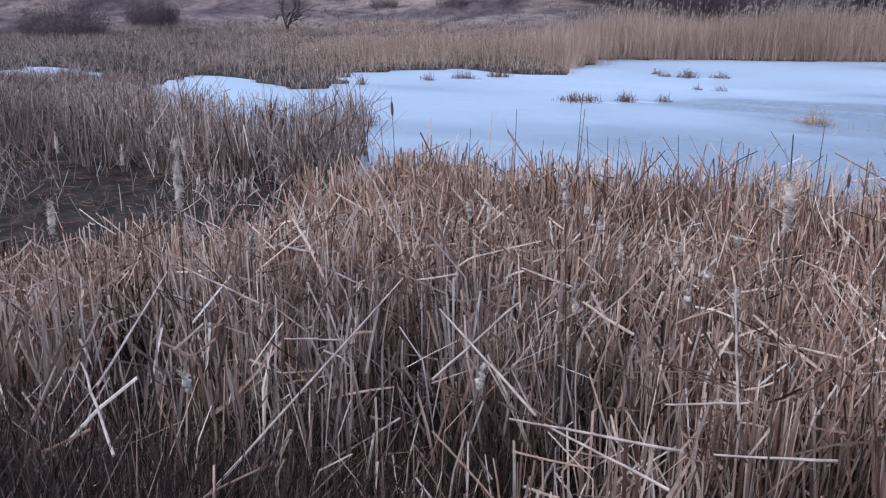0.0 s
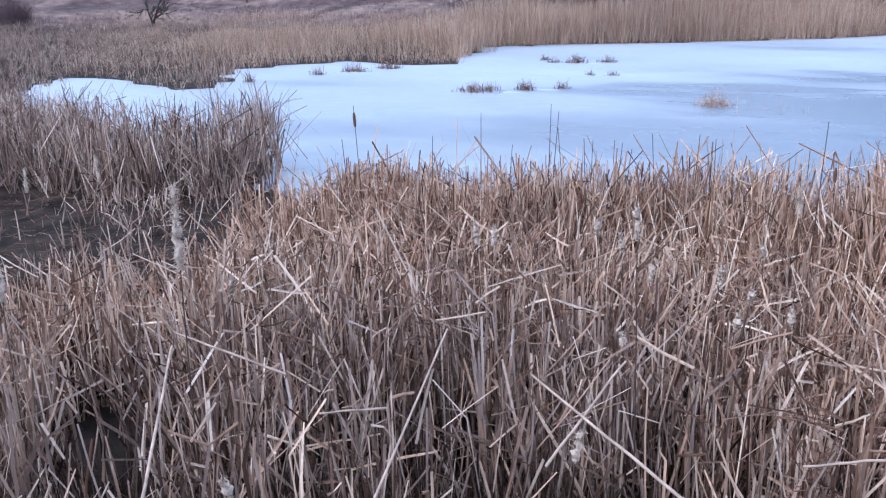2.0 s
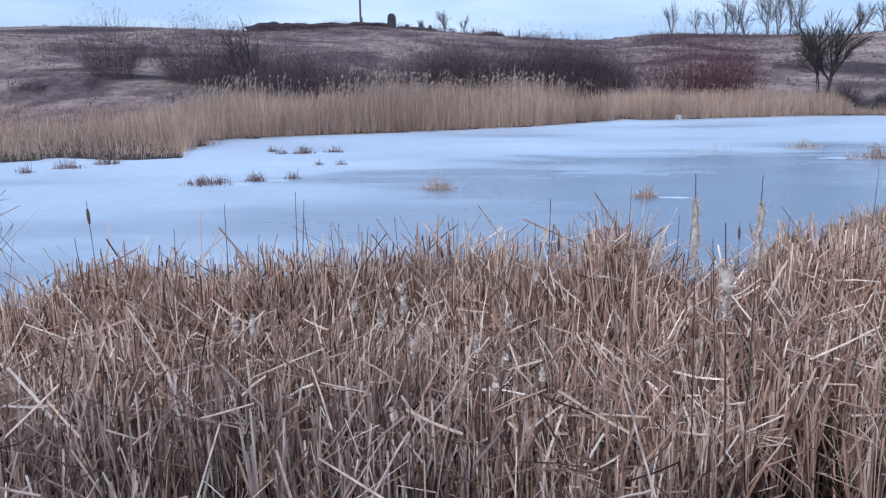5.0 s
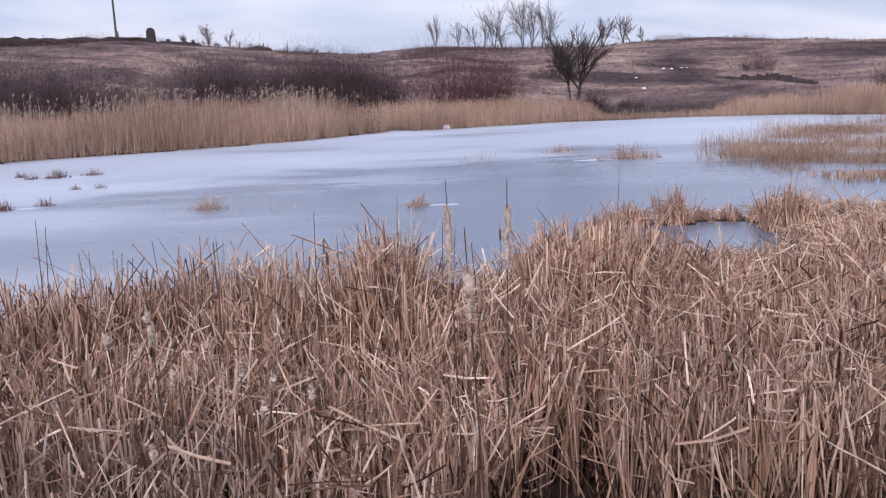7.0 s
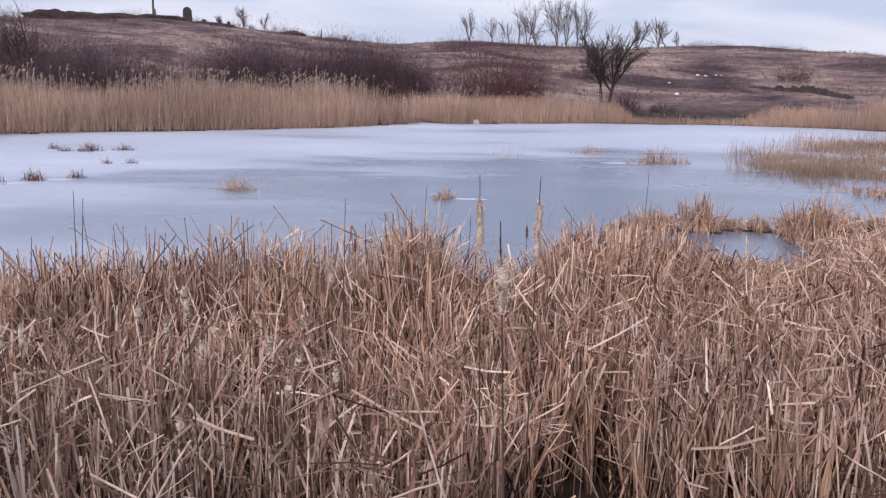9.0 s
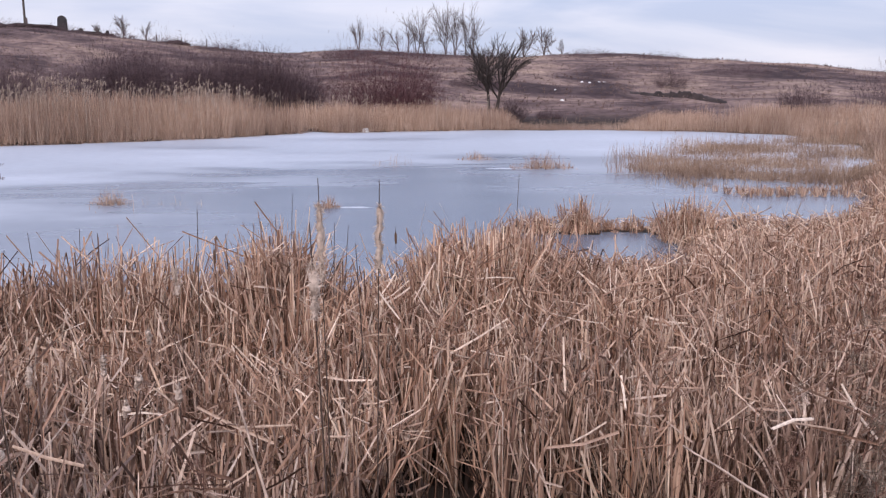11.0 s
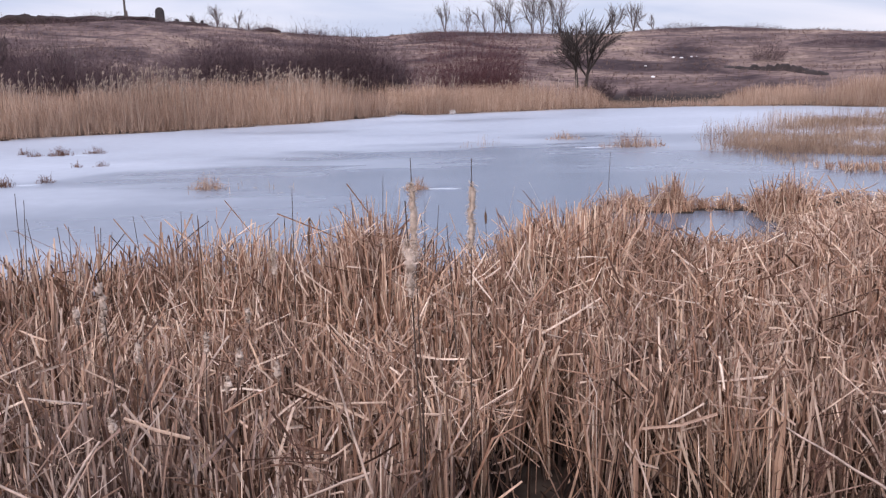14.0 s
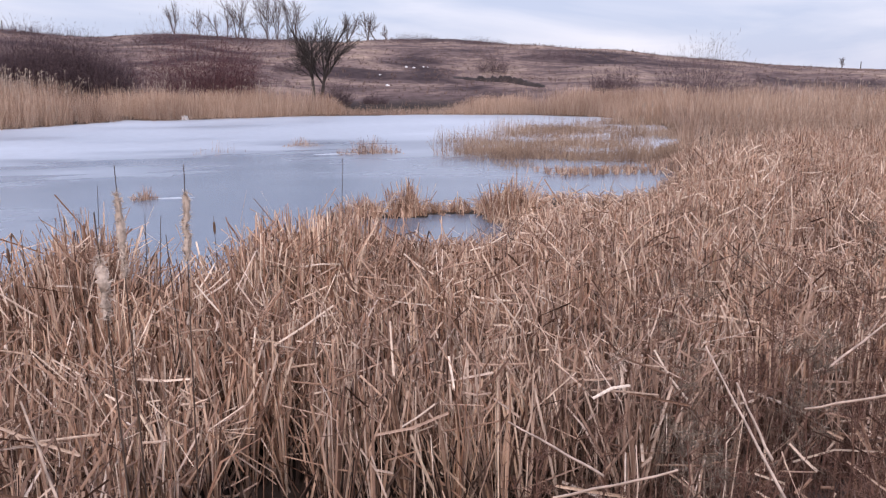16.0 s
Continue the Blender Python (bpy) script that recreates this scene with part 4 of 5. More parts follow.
for k, (x, y, top, head, lean) in enumerate((
        (0.197, 3.97, 1.95, 0.33, 0.02), (0.40, 3.9, 1.95, 0.26, 0.02), (0.22, 2.64, 1.96, 0.15, 0.03), (-2.38, 2.32, 1.85, 0.30, 0.03), (-0.94, 3.37, 1.70, 0.12, 0.04), (-1.37, 4.48, 1.25, 0.1, 0.05),
        (-2.11, 4.24, 1.25, 0.1, 0.05), (-1.6, 4.74, 1.24, 0.09, 0.06), (-2.04, 4.11, 1.32, 0.12, 0.05), (-0.8, 4.34, 1.1, 0.08, 0.08), (-0.51, 4.28, 1.07, 0.09, 0.05), (-0.8, 4.13, 1.02, 0.08, 0.08),
        (-1.13, 3.84, 1.0, 0.08, 0.1), (-0.75, 4.95, 1.15, 0.08, 0.05), (-3.27, 2.15, 1.46, 0.16, 0.04), (-7.64, 4.36, 1.16, 0.2, 0.04), (-6.94, 4.63, 1.08, 0.2, 0.04), (-6.3, 6.5, 1.17, 0.14, 0.04),
        (-8.6, 7.4, 1.2, 0.14, 0.05), (-9.3, 7.6, 1.2, 0.14, 0.05), (-6.62, 5.17, 1.11, 0.22, 0.03), (-0.6, 5.01, 1.47, 0.14, 0.04), (-3.09, 3.24, 1.15, 0.1, 0.08), (-0.91, 4.25, 1.22, 0.1, 0.06), (-1.27, 4.29, 1.16, 0.1, 0.07),
        (-1.82, 2.06, 1.06, 0.1, 0.2), (-0.97, 2.54, 1.08, 0.1, 0.2))):
    cattail(x, y, top, head, 300 + k, "fluffy", lean)
for k, (x, y, top) in enumerate(((-0.63, 6.58, 1.27), (-3.5, 5.01, 1.71), (0.75, 7.4, 1.25))):
    cattail(x, y, top, 0.1, 340 + k, "brown", 0.03)


def bare_stalk(x, y, top, seed):
    rng = np.random.default_rng(seed)
    z = at_ground(x, y, 0.02)
    az, k = rng.uniform(0, 6.28), np.linspace(0, 1, 6)
    off = rng.uniform(0.0, 0.09) * (top - z) * k ** 1.4
    path = np.stack([off * np.sin(az), off * np.cos(az), k * (top - z)], 1)
    v, f = tube(path, np.linspace(0.006, 0.0022, 6), 5)
    ob = smooth(mesh_object("bare_stalk", v, f, mat_darkstalk))
    ob.location = (x, y, z)
    return tagged(ob, "thin dark bare stalk standing above the reeds", "stalk", "bare stalks at the water's edge")


for k, (x, y, top) in enumerate(((-2.55, 5.98, 1.64), (-2.25, 6.1, 1.44), (-2.13, 6.14, 1.42), (-2.08, 6.16, 1.37), (-1.65, 6.61, 1.44), (-1.48, 6.65, 1.4), (-0.85, 6.66, 1.38), (-0.67, 5.77, 1.7), (-0.58, 6.79, 1.36),
                                 (-0.18, 7.61, 1.55), (0.19, 6.71, 1.46), (0.25, 6.71, 1.41), (0.41, 5.2, 1.56), (1.14, 7.62, 1.3), (2.05, 8.8, 1.6), (-3.55, 4.96, 1.52), (-3.42, 5.74, 1.43), (-3.1, 5.97, 1.59),
                                 (-2.97, 6.1, 1.36), (-2.6, 6.1, 1.66), (-2.44, 6.2, 1.48), (-2.34, 6.3, 1.4), (-1.89, 6.65, 1.42))):
    bare_stalk(x, y, top, 400 + k)


def fallen_culm(a, b, seed, thick=0.0048):
    """A long snapped stalk that rests across the others."""
    a, b = np.array(a), np.array(b)
    rng = np.random.default_rng(seed)
    k = np.linspace(-0.12, 1.12, 7)[:, None]
    path = a + (b - a) * k + np.concatenate([rng.normal(0, 0.0015, (7, 3))])
    v, f = tube(path - a, thick * np.linspace(0.8, 1.15, 7), 6)
    ob = smooth(mesh_object("fallen_stalk", v, f, mat_stem))
    ob.location = a
    return tagged(ob, "long pale snapped stalk lying across the cattails", "stalk", "fallen stalks")


for k, (a, b) in enumerate((
        ((-2.45, 2.4, 1.23), (-2.05, 2.46, 1.15)), ((-1.57, 2.85, 1.18), (-1.23, 1.7, 0.93)), ((-0.99, 2.56, 1.29), (-0.53, 2.41, 1.14)), ((-0.8, 2.7, 1.33), (-0.88, 2.39, 1.16)),
        ((-0.47, 2.32, 1.13), (-0.09, 2.53, 1.08)), ((-2.25, 2.15, 1.28), (-1.76, 1.6, 1.18)), ((-0.23, 2.91, 1.04), (-0.02, 2.99, 1.08)), ((0.05, 2.7, 1.03), (0.33, 2.78, 1.08)))):
    fallen_culm(a, b, 450 + k)
for k, (a, b) in enumerate((
        ((-1.79, 1.54, 1.2), (-1.41, 1.41, 1.1)), ((-0.1, 3.07, 1.41), (0.01, 2.89, 1.11)), ((-1.87, 2.52, 0.99), (-1.73, 2.68, 0.97)), ((-0.44, 2.46, 1.05), (-0.06, 2.44, 1.01)),
        ((2.25, 2.94, 1.37), (2.07, 2.31, 1.16)), ((2.27, 2.8, 1.3), (2.22, 2.57, 1.17)), ((1.85, 2.61, 1.13), (1.57, 2.78, 1.01)), ((1.62, 3.31, 1.04), (1.75, 2.91, 1.02)), ((2.59, 2.78, 1.2), (2.75, 2.61, 1.29)), ((3.18, 3.04, 1.4), (2.85, 2.95, 1.3)))):
    fallen_culm(a, b, 470 + k)


for k, (x, y, top) in enumerate((
        (3.49, 4.88, 1.19), (3.37, 3.82, 1.26), (4.53, 4.66, 1.28), (2.16, 3.0, 1.06), (1.8, 3.44, 0.87), (2.8, 3.39, 1.16), (3.27, 3.51, 1.21), (-0.27, 3.4, 1.03), (-2.03, 3.51, 1.08), (2.5, 3.1, 0.98), (2.05, 2.6, 0.92),
        (2.35, 2.75, 1.0), (1.55, 3.0, 0.8), (1.3, 2.75, 0.75), (2.9, 2.9, 1.15), (3.1, 3.3, 1.2), (3.6, 3.3, 1.25), (3.9, 3.9, 1.2), (2.6, 3.7, 1.0), (2.2, 3.6, 0.9), (4.2, 4.2, 1.2), (3.0, 4.3, 1.0), (-2.2, 1.5, 0.9), (-1.8, 1.3, 0.9),
        (4.2, 5.2, 1.25), (4.8, 5.6, 1.3), (3.9, 5.6, 1.2), (5.2, 5.0, 1.3), (4.6, 4.1, 1.25), (3.2, 4.7, 1.1), (2.5, 4.2, 1.0), (2.9, 3.7, 1.05), (3.7, 4.3, 1.2), (5.0, 4.4, 1.3), (2.7, 2.6, 1.0), (3.4, 2.9, 1.2))):
    withered_weed(x, y, max(top, at_ground(x, y) + 0.3), 480 + k, k % 3 == 0)


def polar(az, r):
    return r * math.sin(radians(az)), r * math.cos(radians(az))


def grow(rng, p, d, length, radius, depth, wood, twigs, spread, kids, lift, least, top=0.0):
    """One branch and, from it, the next smaller ones."""
    pts = [p]
    for _ in range(3 if depth else 2):
        d = unit(d + rng.normal(0, 0.10 + 0.12 * spread, 3) + [0, 0, 0.1 * lift])
        pts.append(pts[-1] + d * length / (3 if depth else 2))
    pts = np.array(pts)
    end = max(radius * 0.62, least)
    (wood if depth > 1 else twigs).append(tube(pts, np.linspace(max(radius, least), end, len(pts)), 6 if depth > 2 else 3))
    if not depth:
        return
    grow(rng, pts[-1], d, length * rng.uniform(0.6, 0.75), end, depth - 1, wood, twigs, spread, kids, lift, least)
    for k in range(kids):
        low = top or 0.2
        t = low + (1 - low) * (k + rng.random()) / kids
        q = np.array([np.interp(t * (len(pts) - 1), range(len(pts)), pts[:, c]) for c in range(3)])
        side = unit(np.cross(d, rng.normal(size=3)))
        e = unit(d + side * spread * rng.uniform(0.6, 1.4) + [0, 0, lift * rng.uniform(0.2, 1.0)])
        grow(rng, q, e, length * rng.uniform(0.5, 0.8), radius * 0.5, depth - 1, wood, twigs, spread, kids, lift, least)


def bare_tree(az, r, tall, seed, label, stems=((0.0, 1.0),), thick=0.09, bark=None, spread=0.5, kids=3, lift=0.3, depth=3, group="bare trees on the hilltop", least=0.012, fork=0.35):
    """stems: for each the lean sideways and its share of the height; each forks again and again into twigs."""
    x, y = polar(az, r)
    rng = np.random.default_rng(seed)
    thing = empty("bare_tree", Matrix.Translation((x, y, at_ground(x, y, 0.1))) @ pose(0, 0, 0, 0, 0, -az), label, "tree", group)
    wood, twigs = [], []
    for lean, share in stems:
        d = unit(np.array([lean, rng.normal(0, 0.1), 1.0]))
        grow(rng, np.array([0.25 * lean * thick, 0.0, 0.0]), d, 0.42 * tall * share, thick * share, depth, wood, twigs, spread, kids, lift, least, fork)
    for name, some in (("trunk", wood), ("crown", twigs)):
        v, f = joined(some)
        mesh_object(name, v, f, bark or mat_palebark, thing)
    return thing


bare_tree(10.5, 55.5, 5.9, 501, "dark gnarled bare tree with several stems by the shore", ((-0.20, 0.95), (0.30, 1.0)), 0.14, mat_bark, 0.58, 4, 0.2, 4, "trees by the shore", 0.009, 0.72)
TALL = "tall slender bare tree on the hill's crest"
SMALL = "small bare sapling on the hill's crest"
ONE = ((0.03, 1.0),)
TWO = ((-0.12, 0.92), (0.1, 1.0))
THREE = ((-0.22, 0.85), (0.0, 1.0), (0.2, 0.9))
for k, (az, r, tall, stems, label) in enumerate((
        (1.7, 118, 4.2, TWO, SMALL), (3.2, 120, 3.6, ONE, SMALL), (4.3, 120, 3.8, ONE, TALL), (4.9, 119, 4.6, ONE, TALL), (5.5, 119, 6.8, TWO, TALL), (6.1, 120, 6.0, TWO, TALL), (7.4, 118, 7.8, THREE, TALL),
        (8.0, 118, 7.4, TWO, TALL), (8.6, 119, 6.6, ONE, TALL), (9.1, 119, 7.6, TWO, TALL), (12.5, 119, 4.6, THREE, SMALL), (13.8, 119, 4.6, TWO, SMALL), (14.2, 119, 4.2, ONE, SMALL), (15.0, 119, 2.4, ONE, SMALL),
        (-12.8, 119, 3.8, TWO, SMALL), (-11.5, 120, 3.4, ONE, SMALL), (-14.2, 120, 2.2, THREE, SMALL), (43.2, 130, 1.8, ONE, SMALL))):
    bare_tree(az, r, tall, 510 + k, label, stems, 0.085, mat_palebark, 0.5, 4, 0.32, least=0.008, fork=0.2)
bare_tree(-49.2, 68, 3.6, 540, "small dark bare tree at the edge of the marsh", TWO, 0.1, mat_bark, 0.7, 4, 0.2, 3, "trees by the shore")
bare_tree(-21.6, 61, 4.3, 541, "small bare tree among dark shrubs", TWO, 0.08, mat_palebark, 0.7, 4, 0.25, 3, "trees by the shore")
bare_tree(-25.6, 62, 5.6, 542, "spreading bare tree among dark shrubs", THREE, 0.1, mat_bark, 0.7, 4, 0.25, 3, "trees by the shore")


def shrub(az, r, wide, tall, count, seed, mat=None, label="bushy leafless dark brown shrub on the hillside"):
    """A leafless bush: many thin rods fanning up from the root, forked towards their ends."""
    x, y = polar(az, r)
    rng = np.random.default_rng(seed)
    thing = empty("shrub", Matrix.Translation((x, y, at_ground(x, y, 0.1))), label, "shrub", "shrubs on the hillside")
    a, u = rng.uniform(0, 6.28, count), rng.random(count)
    q = np.sqrt(u)
    base = np.stack([np.sin(a) * wide * 0.36 * q, np.cos(a) * wide * 0.25 * q, np.zeros(count)], 1)
    ln = np.abs(0.04 + 0.62 * q + rng.normal(0, 0.16, count))
    h = tall * rng.uniform(0.55, 1.05, count) * (1.06 - 0.55 * u)
    az2 = a + rng.normal(0, 0.5, count)
    thicket = mesh_object("bough", *blades(rng, base, h, rng.uniform(0.004, 0.010, count), ln, az2, rng.normal(-0.1, 0.25, count), None, None, 4, False, 0.3), mat or mat_twig, thing)
    n = count * 10
    pick = rng.integers(0, count, n)
    t = rng.uniform(0.2, 1.0, n)
    d = np.stack([np.sin(ln) * np.sin(az2), np.sin(ln) * np.cos(az2), np.cos(ln)], 1)[pick]
    b = base[pick] + d * (h[pick] * t)[:, None] + rng.normal(0, 0.06 * tall, (n, 3)) * [1, 1, 0.5]
    fringe = mesh_object("crown", *blades(rng, b, min(1.0, tall / 2.6) * rng.uniform(0.14, 0.42, n), rng.uniform(0.010, 0.022, n), np.clip(np.abs(ln[pick] + rng.normal(0.15, 0.7, n)), 0, 1.9), az2[pick] + rng.normal(0, 0.9, n), -0.2, None, None, 1, False, 0.3), mat or mat_twig, thing)
    tagged(thicket, kind="stuff")
    tagged(fringe, kind="stuff")
    return thing


SHRUBS = ((-5.2, 63, 3.6, 3.1, 420), (-3.6, 62, 3.6, 2.9, 360), (-12.6, 61, 4.0, 2.4, 360), (-6.9, 64, 2.6, 3.3, 300), (-25.5, 62, 5, 3.4, 480), (-28.8, 70, 4.6, 4.0, 420), (-23.2, 58, 5, 3.0, 400), (-20.9, 57, 5, 2.9, 420), (-18.6, 56, 5, 2.5, 400), (-16.4, 57, 4, 2.0, 260), (-13.4, 60, 5, 3.4, 480), (-11.2, 60, 5, 3.6, 480),
          (-9.0, 61, 4, 3.0, 360), (-6.6, 62, 6, 3.1, 560), (-4.4, 63, 6, 3.1, 560), (-2.4, 65, 4.4, 2.6, 320), (11.8, 60, 1.8, 1.25, 200), (14.3, 62, 1.8, 0.6, 120), (22.0, 84, 3.0, 1.5, 160),
          (35.2, 62, 4.5, 3.4, 340), (29.9, 66, 3.2, 1.8, 220), (38.5, 66, 3.2, 1.8, 180), (-33.6, 72, 3.5, 3.8, 300), (-62.6, 70, 8, 2.3, 420), (-57.5, 76, 5, 1.8, 280), (-43.0, 74, 3, 0.8, 90), (-38.5, 70, 3, 0.8, 90))
for k, (az, r, w, h, n) in enumerate(SHRUBS):
    shrub(az, r, w * 1.15, h * 1.5, int(n * (2.3 if az < 0 else 1.5)), 600 + k)
for k, (az, r, w, h) in enumerate(((-26, 104, 9, 1.6), (-22, 106, 9, 1.4), (-19.5, 108, 9, 1.3), (-16.5, 107, 9, 1.2), (-13.5, 108, 8, 1.1), (-10.5, 108, 8, 1.2), (-7.5, 108, 8, 1.1), (0.8, 100, 7, 1.6), (4.5, 106, 9, 0.9),
                                   (7.5, 104, 8, 0.9), (10.0, 108, 8, 1.0), (16.8, 112, 8, 0.9), (21.0, 110, 9, 0.8), (26, 96, 9, 0.9), (9.5, 78, 6, 1.2), (5.5, 84, 6, 1.0), (-31.5, 84, 5, 1.6), (-36, 90, 8, 1.2))):
    shrub(az, r, w, h * (1.4 if az > 5 else 1.0), 240, 660 + k, None, "low leafless brown scrub on the upper hillside")
shrub(3.3, 56.5, 6.0, 6.4, 1100, 640, mat_redtwig, "rounded leafless reddish-brown bush behind the reeds")
shrub(5.0, 59, 4.0, 4.2, 480, 641, mat_redtwig, "low leafless reddish-brown bush behind the reeds")


def utility_pole(az, r, tall):
    x, y = polar(az, r)
    thing = empty("utility_pole", Matrix.Translation((x, y, at_ground(x, y, 0.1))), "tall weathered wooden utility pole on the hill", "pole")
    v, f = tube([(0, 0, 0), (0, 0, tall / 2), (0.03, 0, tall)], (0.14, 0.12, 0.10), 10)
    smooth(mesh_object("pole", v, f, mat_pole, thing))
    v, f = tube([(0.2, 0, 0), (0.18, 0, 1.3)], (0.13, 0.12), 8)
    smooth(mesh_object("footing", v, f, mat_palebark, thing, "short pale concrete footing post"))
    return thing


utility_pole(-18.2, 116, 9.5)


def headstone(az, r):
    """A dark upright slab with a rounded top on a low plinth."""
    x, y = polar(az, r)
    thing = empty("stone_monument", Matrix.Translation((x, y, at_ground(x, y, 0.1))) @ pose(0, 0, 0, 0, 0, -az), "dark upright stone monument with rounded top", "monument")
    bm = bmesh.new()
    outline = [(-0.62, 0), (0.62, 0)] + [(0.52 * math.cos(a) if a else 0.56, 1.65 + 0.5 * math.sin(a)) for a in np.linspace(0, math.pi, 11)]
    front = [bm.verts.new((px, -0.22, pz)) for px, pz in outline]
    back = [bm.verts.new((px, 0.22, pz)) for px, pz in outline]
    bm.faces.new(front)
    bm.faces.new(back[::-1])
    for k in range(len(outline)):
        j = (k + 1) % len(outline)
        bm.faces.new((front[k], back[k], back[j], front[j]))
    bmesh.ops.recalc_face_normals(bm, faces=bm.faces)
    bmesh.ops.bevel(bm, geom=bm.edges[:], offset=0.03, segments=1, affect="EDGES")
    part("slab", bm, mat_stone, thing)
    bm = bmesh.new()
    bmesh.ops.create_cube(bm, size=1, matrix=Matrix.Translation((-0.55, 0, 0.35)) @ Matrix.Diagonal((0.7, 0.6, 0.75, 1)))
    bmesh.ops.bevel(bm, geom=bm.edges[:], offset=0.05, segments=2, affect="EDGES")
    part("plinth", bm, mat_stone, thing)
    return thing


headstone(-16.2, 116)


def stone_block(az, r, wide, tall):
    x, y = polar(az, r)
    bm = bmesh.new()
    bmesh.ops.create_cube(bm, size=1, matrix=Matrix.Translation((0, 0, tall / 2)) @ Matrix.Diagonal((wide, 0.7, tall, 1)))
    bmesh.ops.bevel(bm, geom=bm.edges[:], offset=0.06, segments=2, affect="EDGES")
    ob = part("stone_block", bm, mat_stone, None)
    ob.matrix_world = Matrix.Translation((x, y, at_ground(x, y, 0.1))) @ pose(0, 0, 0, 0, 0, -az)
    return tagged(ob, "low dark stone block beside a monument", "stone block", "stones on the hilltop")


for az, wide, tall in ((-15.2, 0.5, 0.95), (-14.2, 2.2, 0.6), (-13.7, 0.4, 1.0)):
    stone_block(az, 116.5, wide, tall)


def fence_post(az, r, tall, seed):
    x, y = polar(az, r)
    rng = np.random.default_rng(seed)
    v, f = tube([(0, 0, 0), (rng.normal(0, 0.03), 0, tall * 0.5), (rng.normal(0, 0.05), 0, tall)], (0.08, 0.075, 0.06), 6)
    ob = mesh_object("fence_post", v, f, mat_pole)
    ob.location = (x, y, at_ground(x, y, 0.1))
    return tagged(ob, "short weathered wooden post on the hill's crest", "post", "posts on the hilltop")


for k, (az, tall) in enumerate(((-15.6, 0.8), (-15.1, 0.9), (-13.4, 0.8), (-12.2, 0.8), (-10.9, 1.2), (-9.4, 1.2), (-7.9, 1.3), (44.2, 1.2))):
    fence_post(az, 117 if az < 0 else 130, tall, 660 + k)


def mound(name, az, r, long, deep, tall, seed, mat, label, category="mound", turn=0.0):
    x, y = polar(az, r)
    bm = bmesh.new()
    bmesh.ops.create_icosphere(bm, subdivisions=4, radius=1)
    noise.seed_set(seed)
    for v in bm.verts:
        n = noise.fractal(v.co * 2.2 + Vector((seed, 0, 0)), 1.0, 2.0, 4)
        v.co = Vector((v.co.x * long / 2, v.co.y * deep / 2, v.co.z * tall)) * (1 + 0.28 * n)
    ob = smooth(part(name, bm, mat, None))
    ob.matrix_world = Matrix.Translation((x, y, at_ground(x, y, 0.15 * tall))) @ pose(0, 0, 0, 0, 0, -az + turn)
    return tagged(ob, label, category)


for k, (az, long, tall) in enumerate(((-24.0, 7, 1.2), (-22.4, 7, 1.0), (-20.4, 8, 0.75), (-18.0, 8, 0.6), (-15.5, 8, 0.55), (-9.8, 3.5, 0.6))):
    mound("earth_mound", az, 116, long, 3, tall, 3 + k, mat_earth, "heap of dark dug earth on the hill's crest")


def ledge(rows, tall, label):
    """A bare, dug edge that runs across the slope: a ragged dark face with a lip."""
    rng = np.random.default_rng(77)
    azs = np.linspace(rows[0][0], rows[-1][0], 60)
    rs = np.interp(azs, *zip(*rows))
    pts = []
    for k, (az, r) in enumerate(zip(azs, rs)):
        h = tall * math.sin(math.pi * (k + 0.5) / 60) ** 0.9 * rng.uniform(0.55, 1.3)
        for dr, dz in ((-1.2, -0.1), (-0.5, 0.15 * h), (-0.1 + rng.normal(0, 0.08), 0.9 * h), (0.3, h), (0.9, 0.5 * h), (1.5, -0.1)):
            px, py = polar(az, r + dr)
            pts.append((px, py, at_ground(px, py) + dz))
    quads = [[k * 6 + j, (k + 1) * 6 + j, (k + 1) * 6 + j + 1, k * 6 + j + 1] for k in range(59) for j in range(5)]
    return tagged(mesh_object("earth_bank", pts, quads, mat_earth), label, "earth bank")


ledge(((19.4, 78.5), (22.5, 76.0), (25.4, 72.5)), 0.4, "dark bare ledge of dug earth in the hillside")
for k, (az, r, s) in enumerate(((16.3, 86, 0.3), (16.8, 86, 0.34), (17.4, 87, 0.3), (17.7, 87, 0.24), (15.1, 72, 0.3), (14.6, 78, 0.22))):
    mound("pale_stone", az, r, s, s * 0.7, s * 0.35, 23 + k, mat_pale, "small pale stone lying in the dry hill grass", "stone")
mound("white_lump", 2.25, 48.2, 0.40, 0.25, 0.26, 31, mat_pale, "small crumpled white lump at the water's edge", "litter")


def snow_patch(x, y, long, deep, seed):
    """A thin rest of old snow beside a tuft."""
    rng = np.random.default_rng(seed)
    a = np.linspace(0, 2 * np.pi, 30, endpoint=False)
    r = 1 + 0.25 * np.sin(2 * a + rng.uniform(0, 6)) + 0.18 * np.sin(5 * a + rng.uniform(0, 6)) + rng.normal(0, 0.06, 30)
    rows = [np.stack([np.sin(a) * r * q * long / 2, np.cos(a) * r * q * deep / 2, np.full(30, z)], 1) for q, z in ((1.0, -0.004), (0.97, 0.006), (0.6, 0.014), (0.15, 0.016))]
    quads = [[i * 30 + j, i * 30 + (j + 1) % 30, (i + 1) * 30 + (j + 1) % 30, (i + 1) * 30 + j] for i in range(3) for j in range(30)]
    quads += [[90 + j, 90 + j + 1, 90 + 28 - j, 90 + 29 - j] for j in range(14)]
    ob = smooth(mesh_object("snow_patch", np.concatenate(rows), np.array(quads)[:, ::-1], mat_snow))
    ob.location = (x, y, 0)
    return tagged(ob, "thin white rest of old snow on the ice", "snow", "snow patches on the ice")


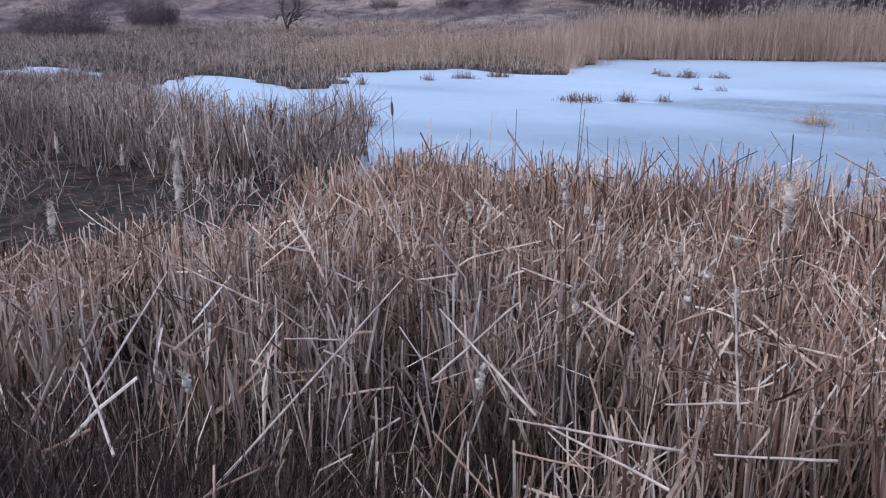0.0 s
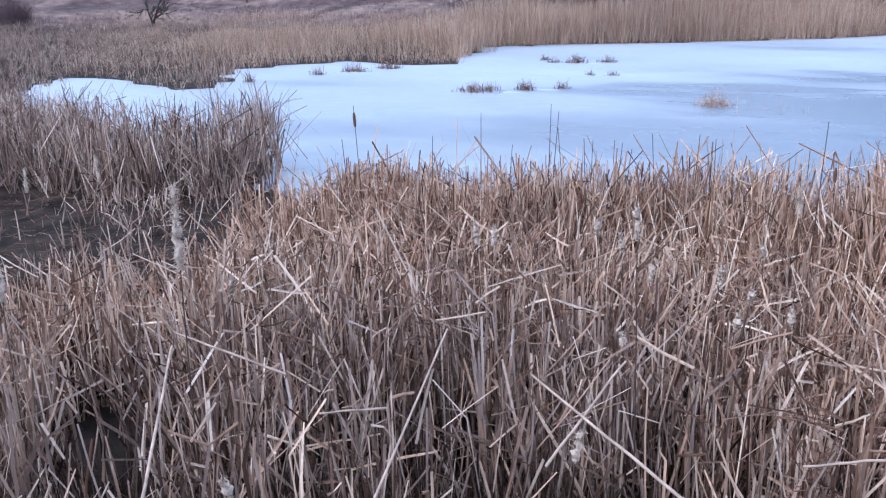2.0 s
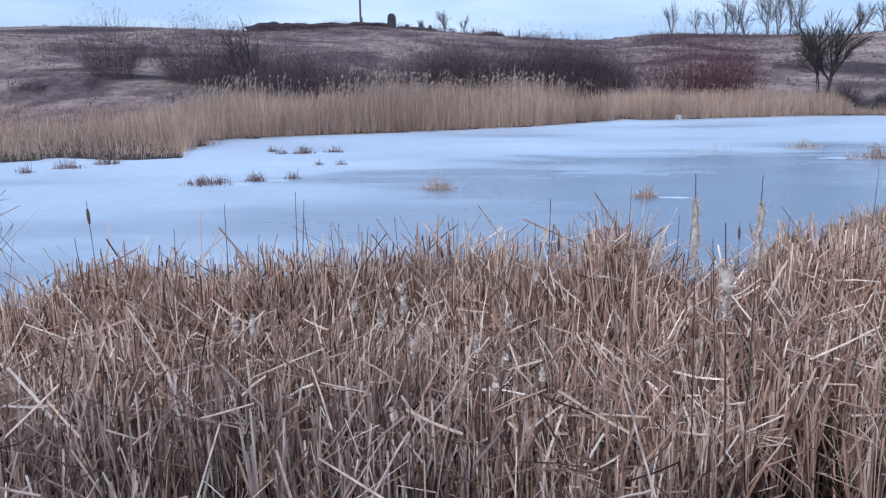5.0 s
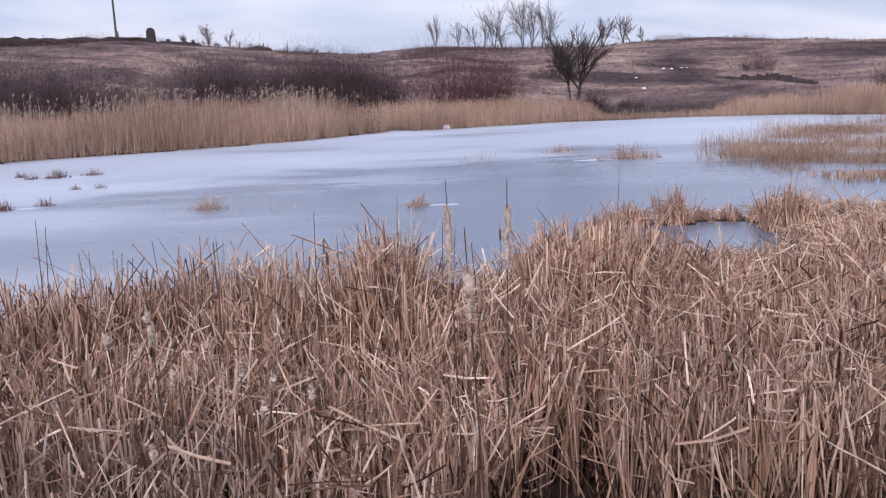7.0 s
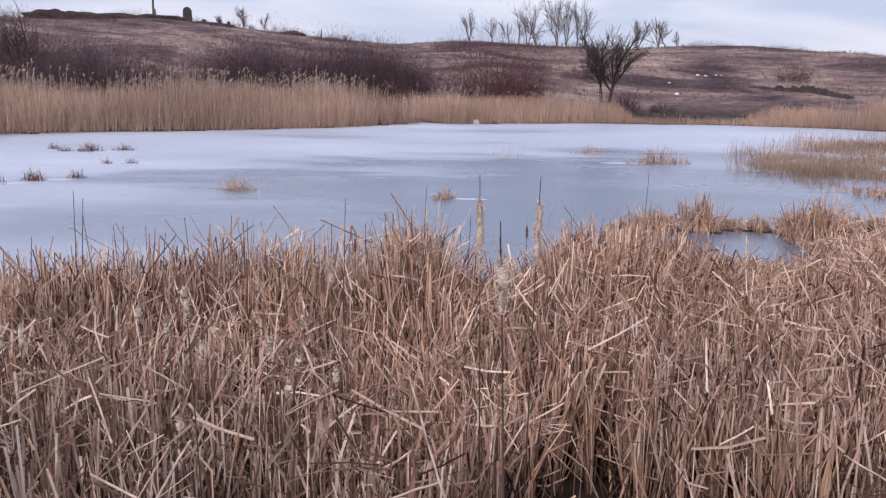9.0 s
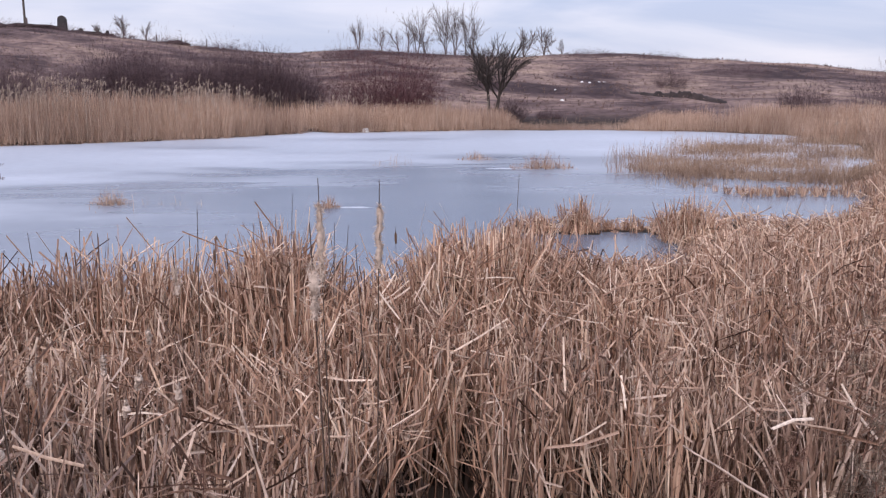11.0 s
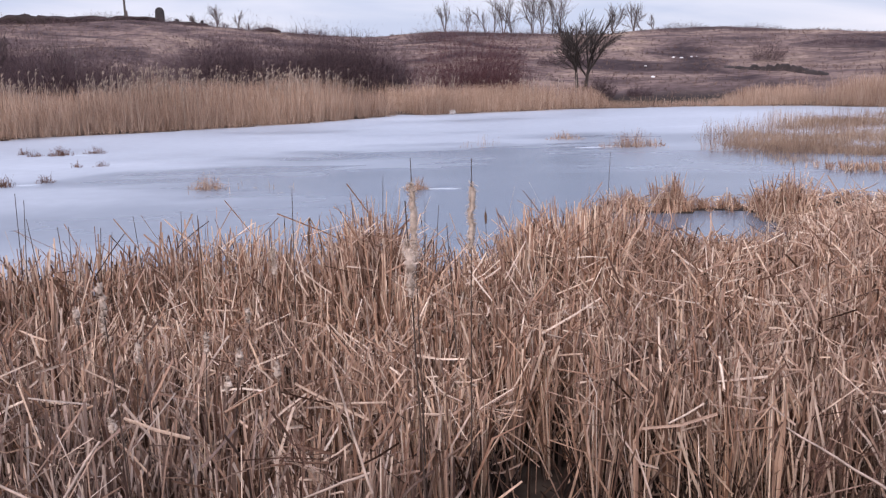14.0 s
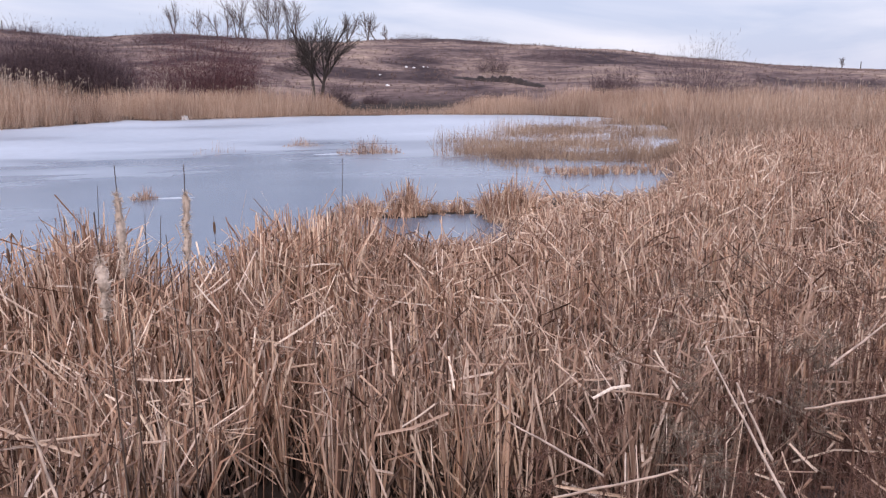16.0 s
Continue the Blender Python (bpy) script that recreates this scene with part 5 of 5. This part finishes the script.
for k, (x, y, long, deep) in enumerate(((0.62, 17.9, 0.8, 0.12), (-10.0, 19.5, 1.2, 0.3), (-9.2, 20.3, 0.8, 0.25), (-11.0, 27.9, 1.2, 0.4), (5.6, 26.3, 1.1, 0.4), (-16.8, 22.6, 1.2, 0.5))):
    snow_patch(x, y, long, deep, 800 + k)


# ---- stubble and litter on the mud ----
def mud_keep(x, y, rng):
    return (distance(MUD, x, y) < 0.1) & (rng.random(len(x)) < np.clip(0.35 + 0.9 * wave(x, y, 2.3, 3), 0.05, 1)) & (land(x, y) > 0)


reeds("stubble", 51, 7000, (-14, -3.5, 1.0, 8.4), mud_keep, lambda x, y: 0.46 + 0.24 * wave(x, y, 1.7), mat_greyreed, "short broken brown stubble standing in wet mud", width=(0.008, 0.02), segs=3, vee=False, broken=0.5, lean=0.5)
rng, x, y = scatter(52, 5000, -14, -3.5, 1.0, 8.4, lambda x, y, r: (distance(MUD, x, y) < 0.2) & (land(x, y) > 0))
n = len(x)
base = np.stack([x, y, height(x, y) + rng.uniform(0.0, 0.05, n)], 1)
v, f = blades(rng, base, rng.uniform(0.05, 0.25, n), rng.uniform(0.004, 0.012, n), rng.normal(1.5, 0.12, n), rng.uniform(0, 6.28, n), 0.0, None, None, 2, True, 0.7)
tagged(mesh_object("fallen_leaves", v, f, mat_weed), "dead grey leaves lying flat on dark wet mud", "leaf litter", kind="stuff")

# ---- the leaves nearest to the path, one by one ----
rng = np.random.default_rng(61)
leaf_meshes = []
for k in range(24):
    kink = np.array([rng.integers(2, 5) if k % 3 else 9])
    v, f = blades(rng, np.zeros((1, 3)), np.array([rng.uniform(0.5, 1.0)]), np.array([rng.uniform(0.012, 0.024)]), np.array([rng.uniform(0, 0.2)]), np.array([0.0]), np.array([rng.normal(0, 0.3)]), kink, np.array([rng.uniform(0.5, 2.2)]), 6, True, 0.5)
    ob = mesh_object("leaf", v, f, mat_reed, near_bed)
    leaf_meshes.append(ob.data)
    a, r = radians(rng.uniform(-70, 26)), rng.uniform(2.3, 4.2)
    ob.location = (0.15 + r * math.sin(a), 0.25 + r * math.cos(a), 0.05)
placed = 24
while placed < 300:
    a, r = rng.uniform(-75, 34), rng.uniform(2.2, 5.2)
    px, py = 0.15 + r * math.sin(radians(a)), 0.25 + r * math.cos(radians(a))
    if not near_keep(np.array([px]), np.array([py]), rng)[0]:
        continue
    ob = new("leaf", leaf_meshes[placed % 24])
    ob.parent = near_bed
    gz = at_ground(px, py)
    ob.matrix_world = Matrix.Translation((px, py, gz - 0.02)) @ pose(0, 0, 0, rng.normal(0, 9), rng.normal(0, 9), rng.uniform(0, 360))
    placed += 1
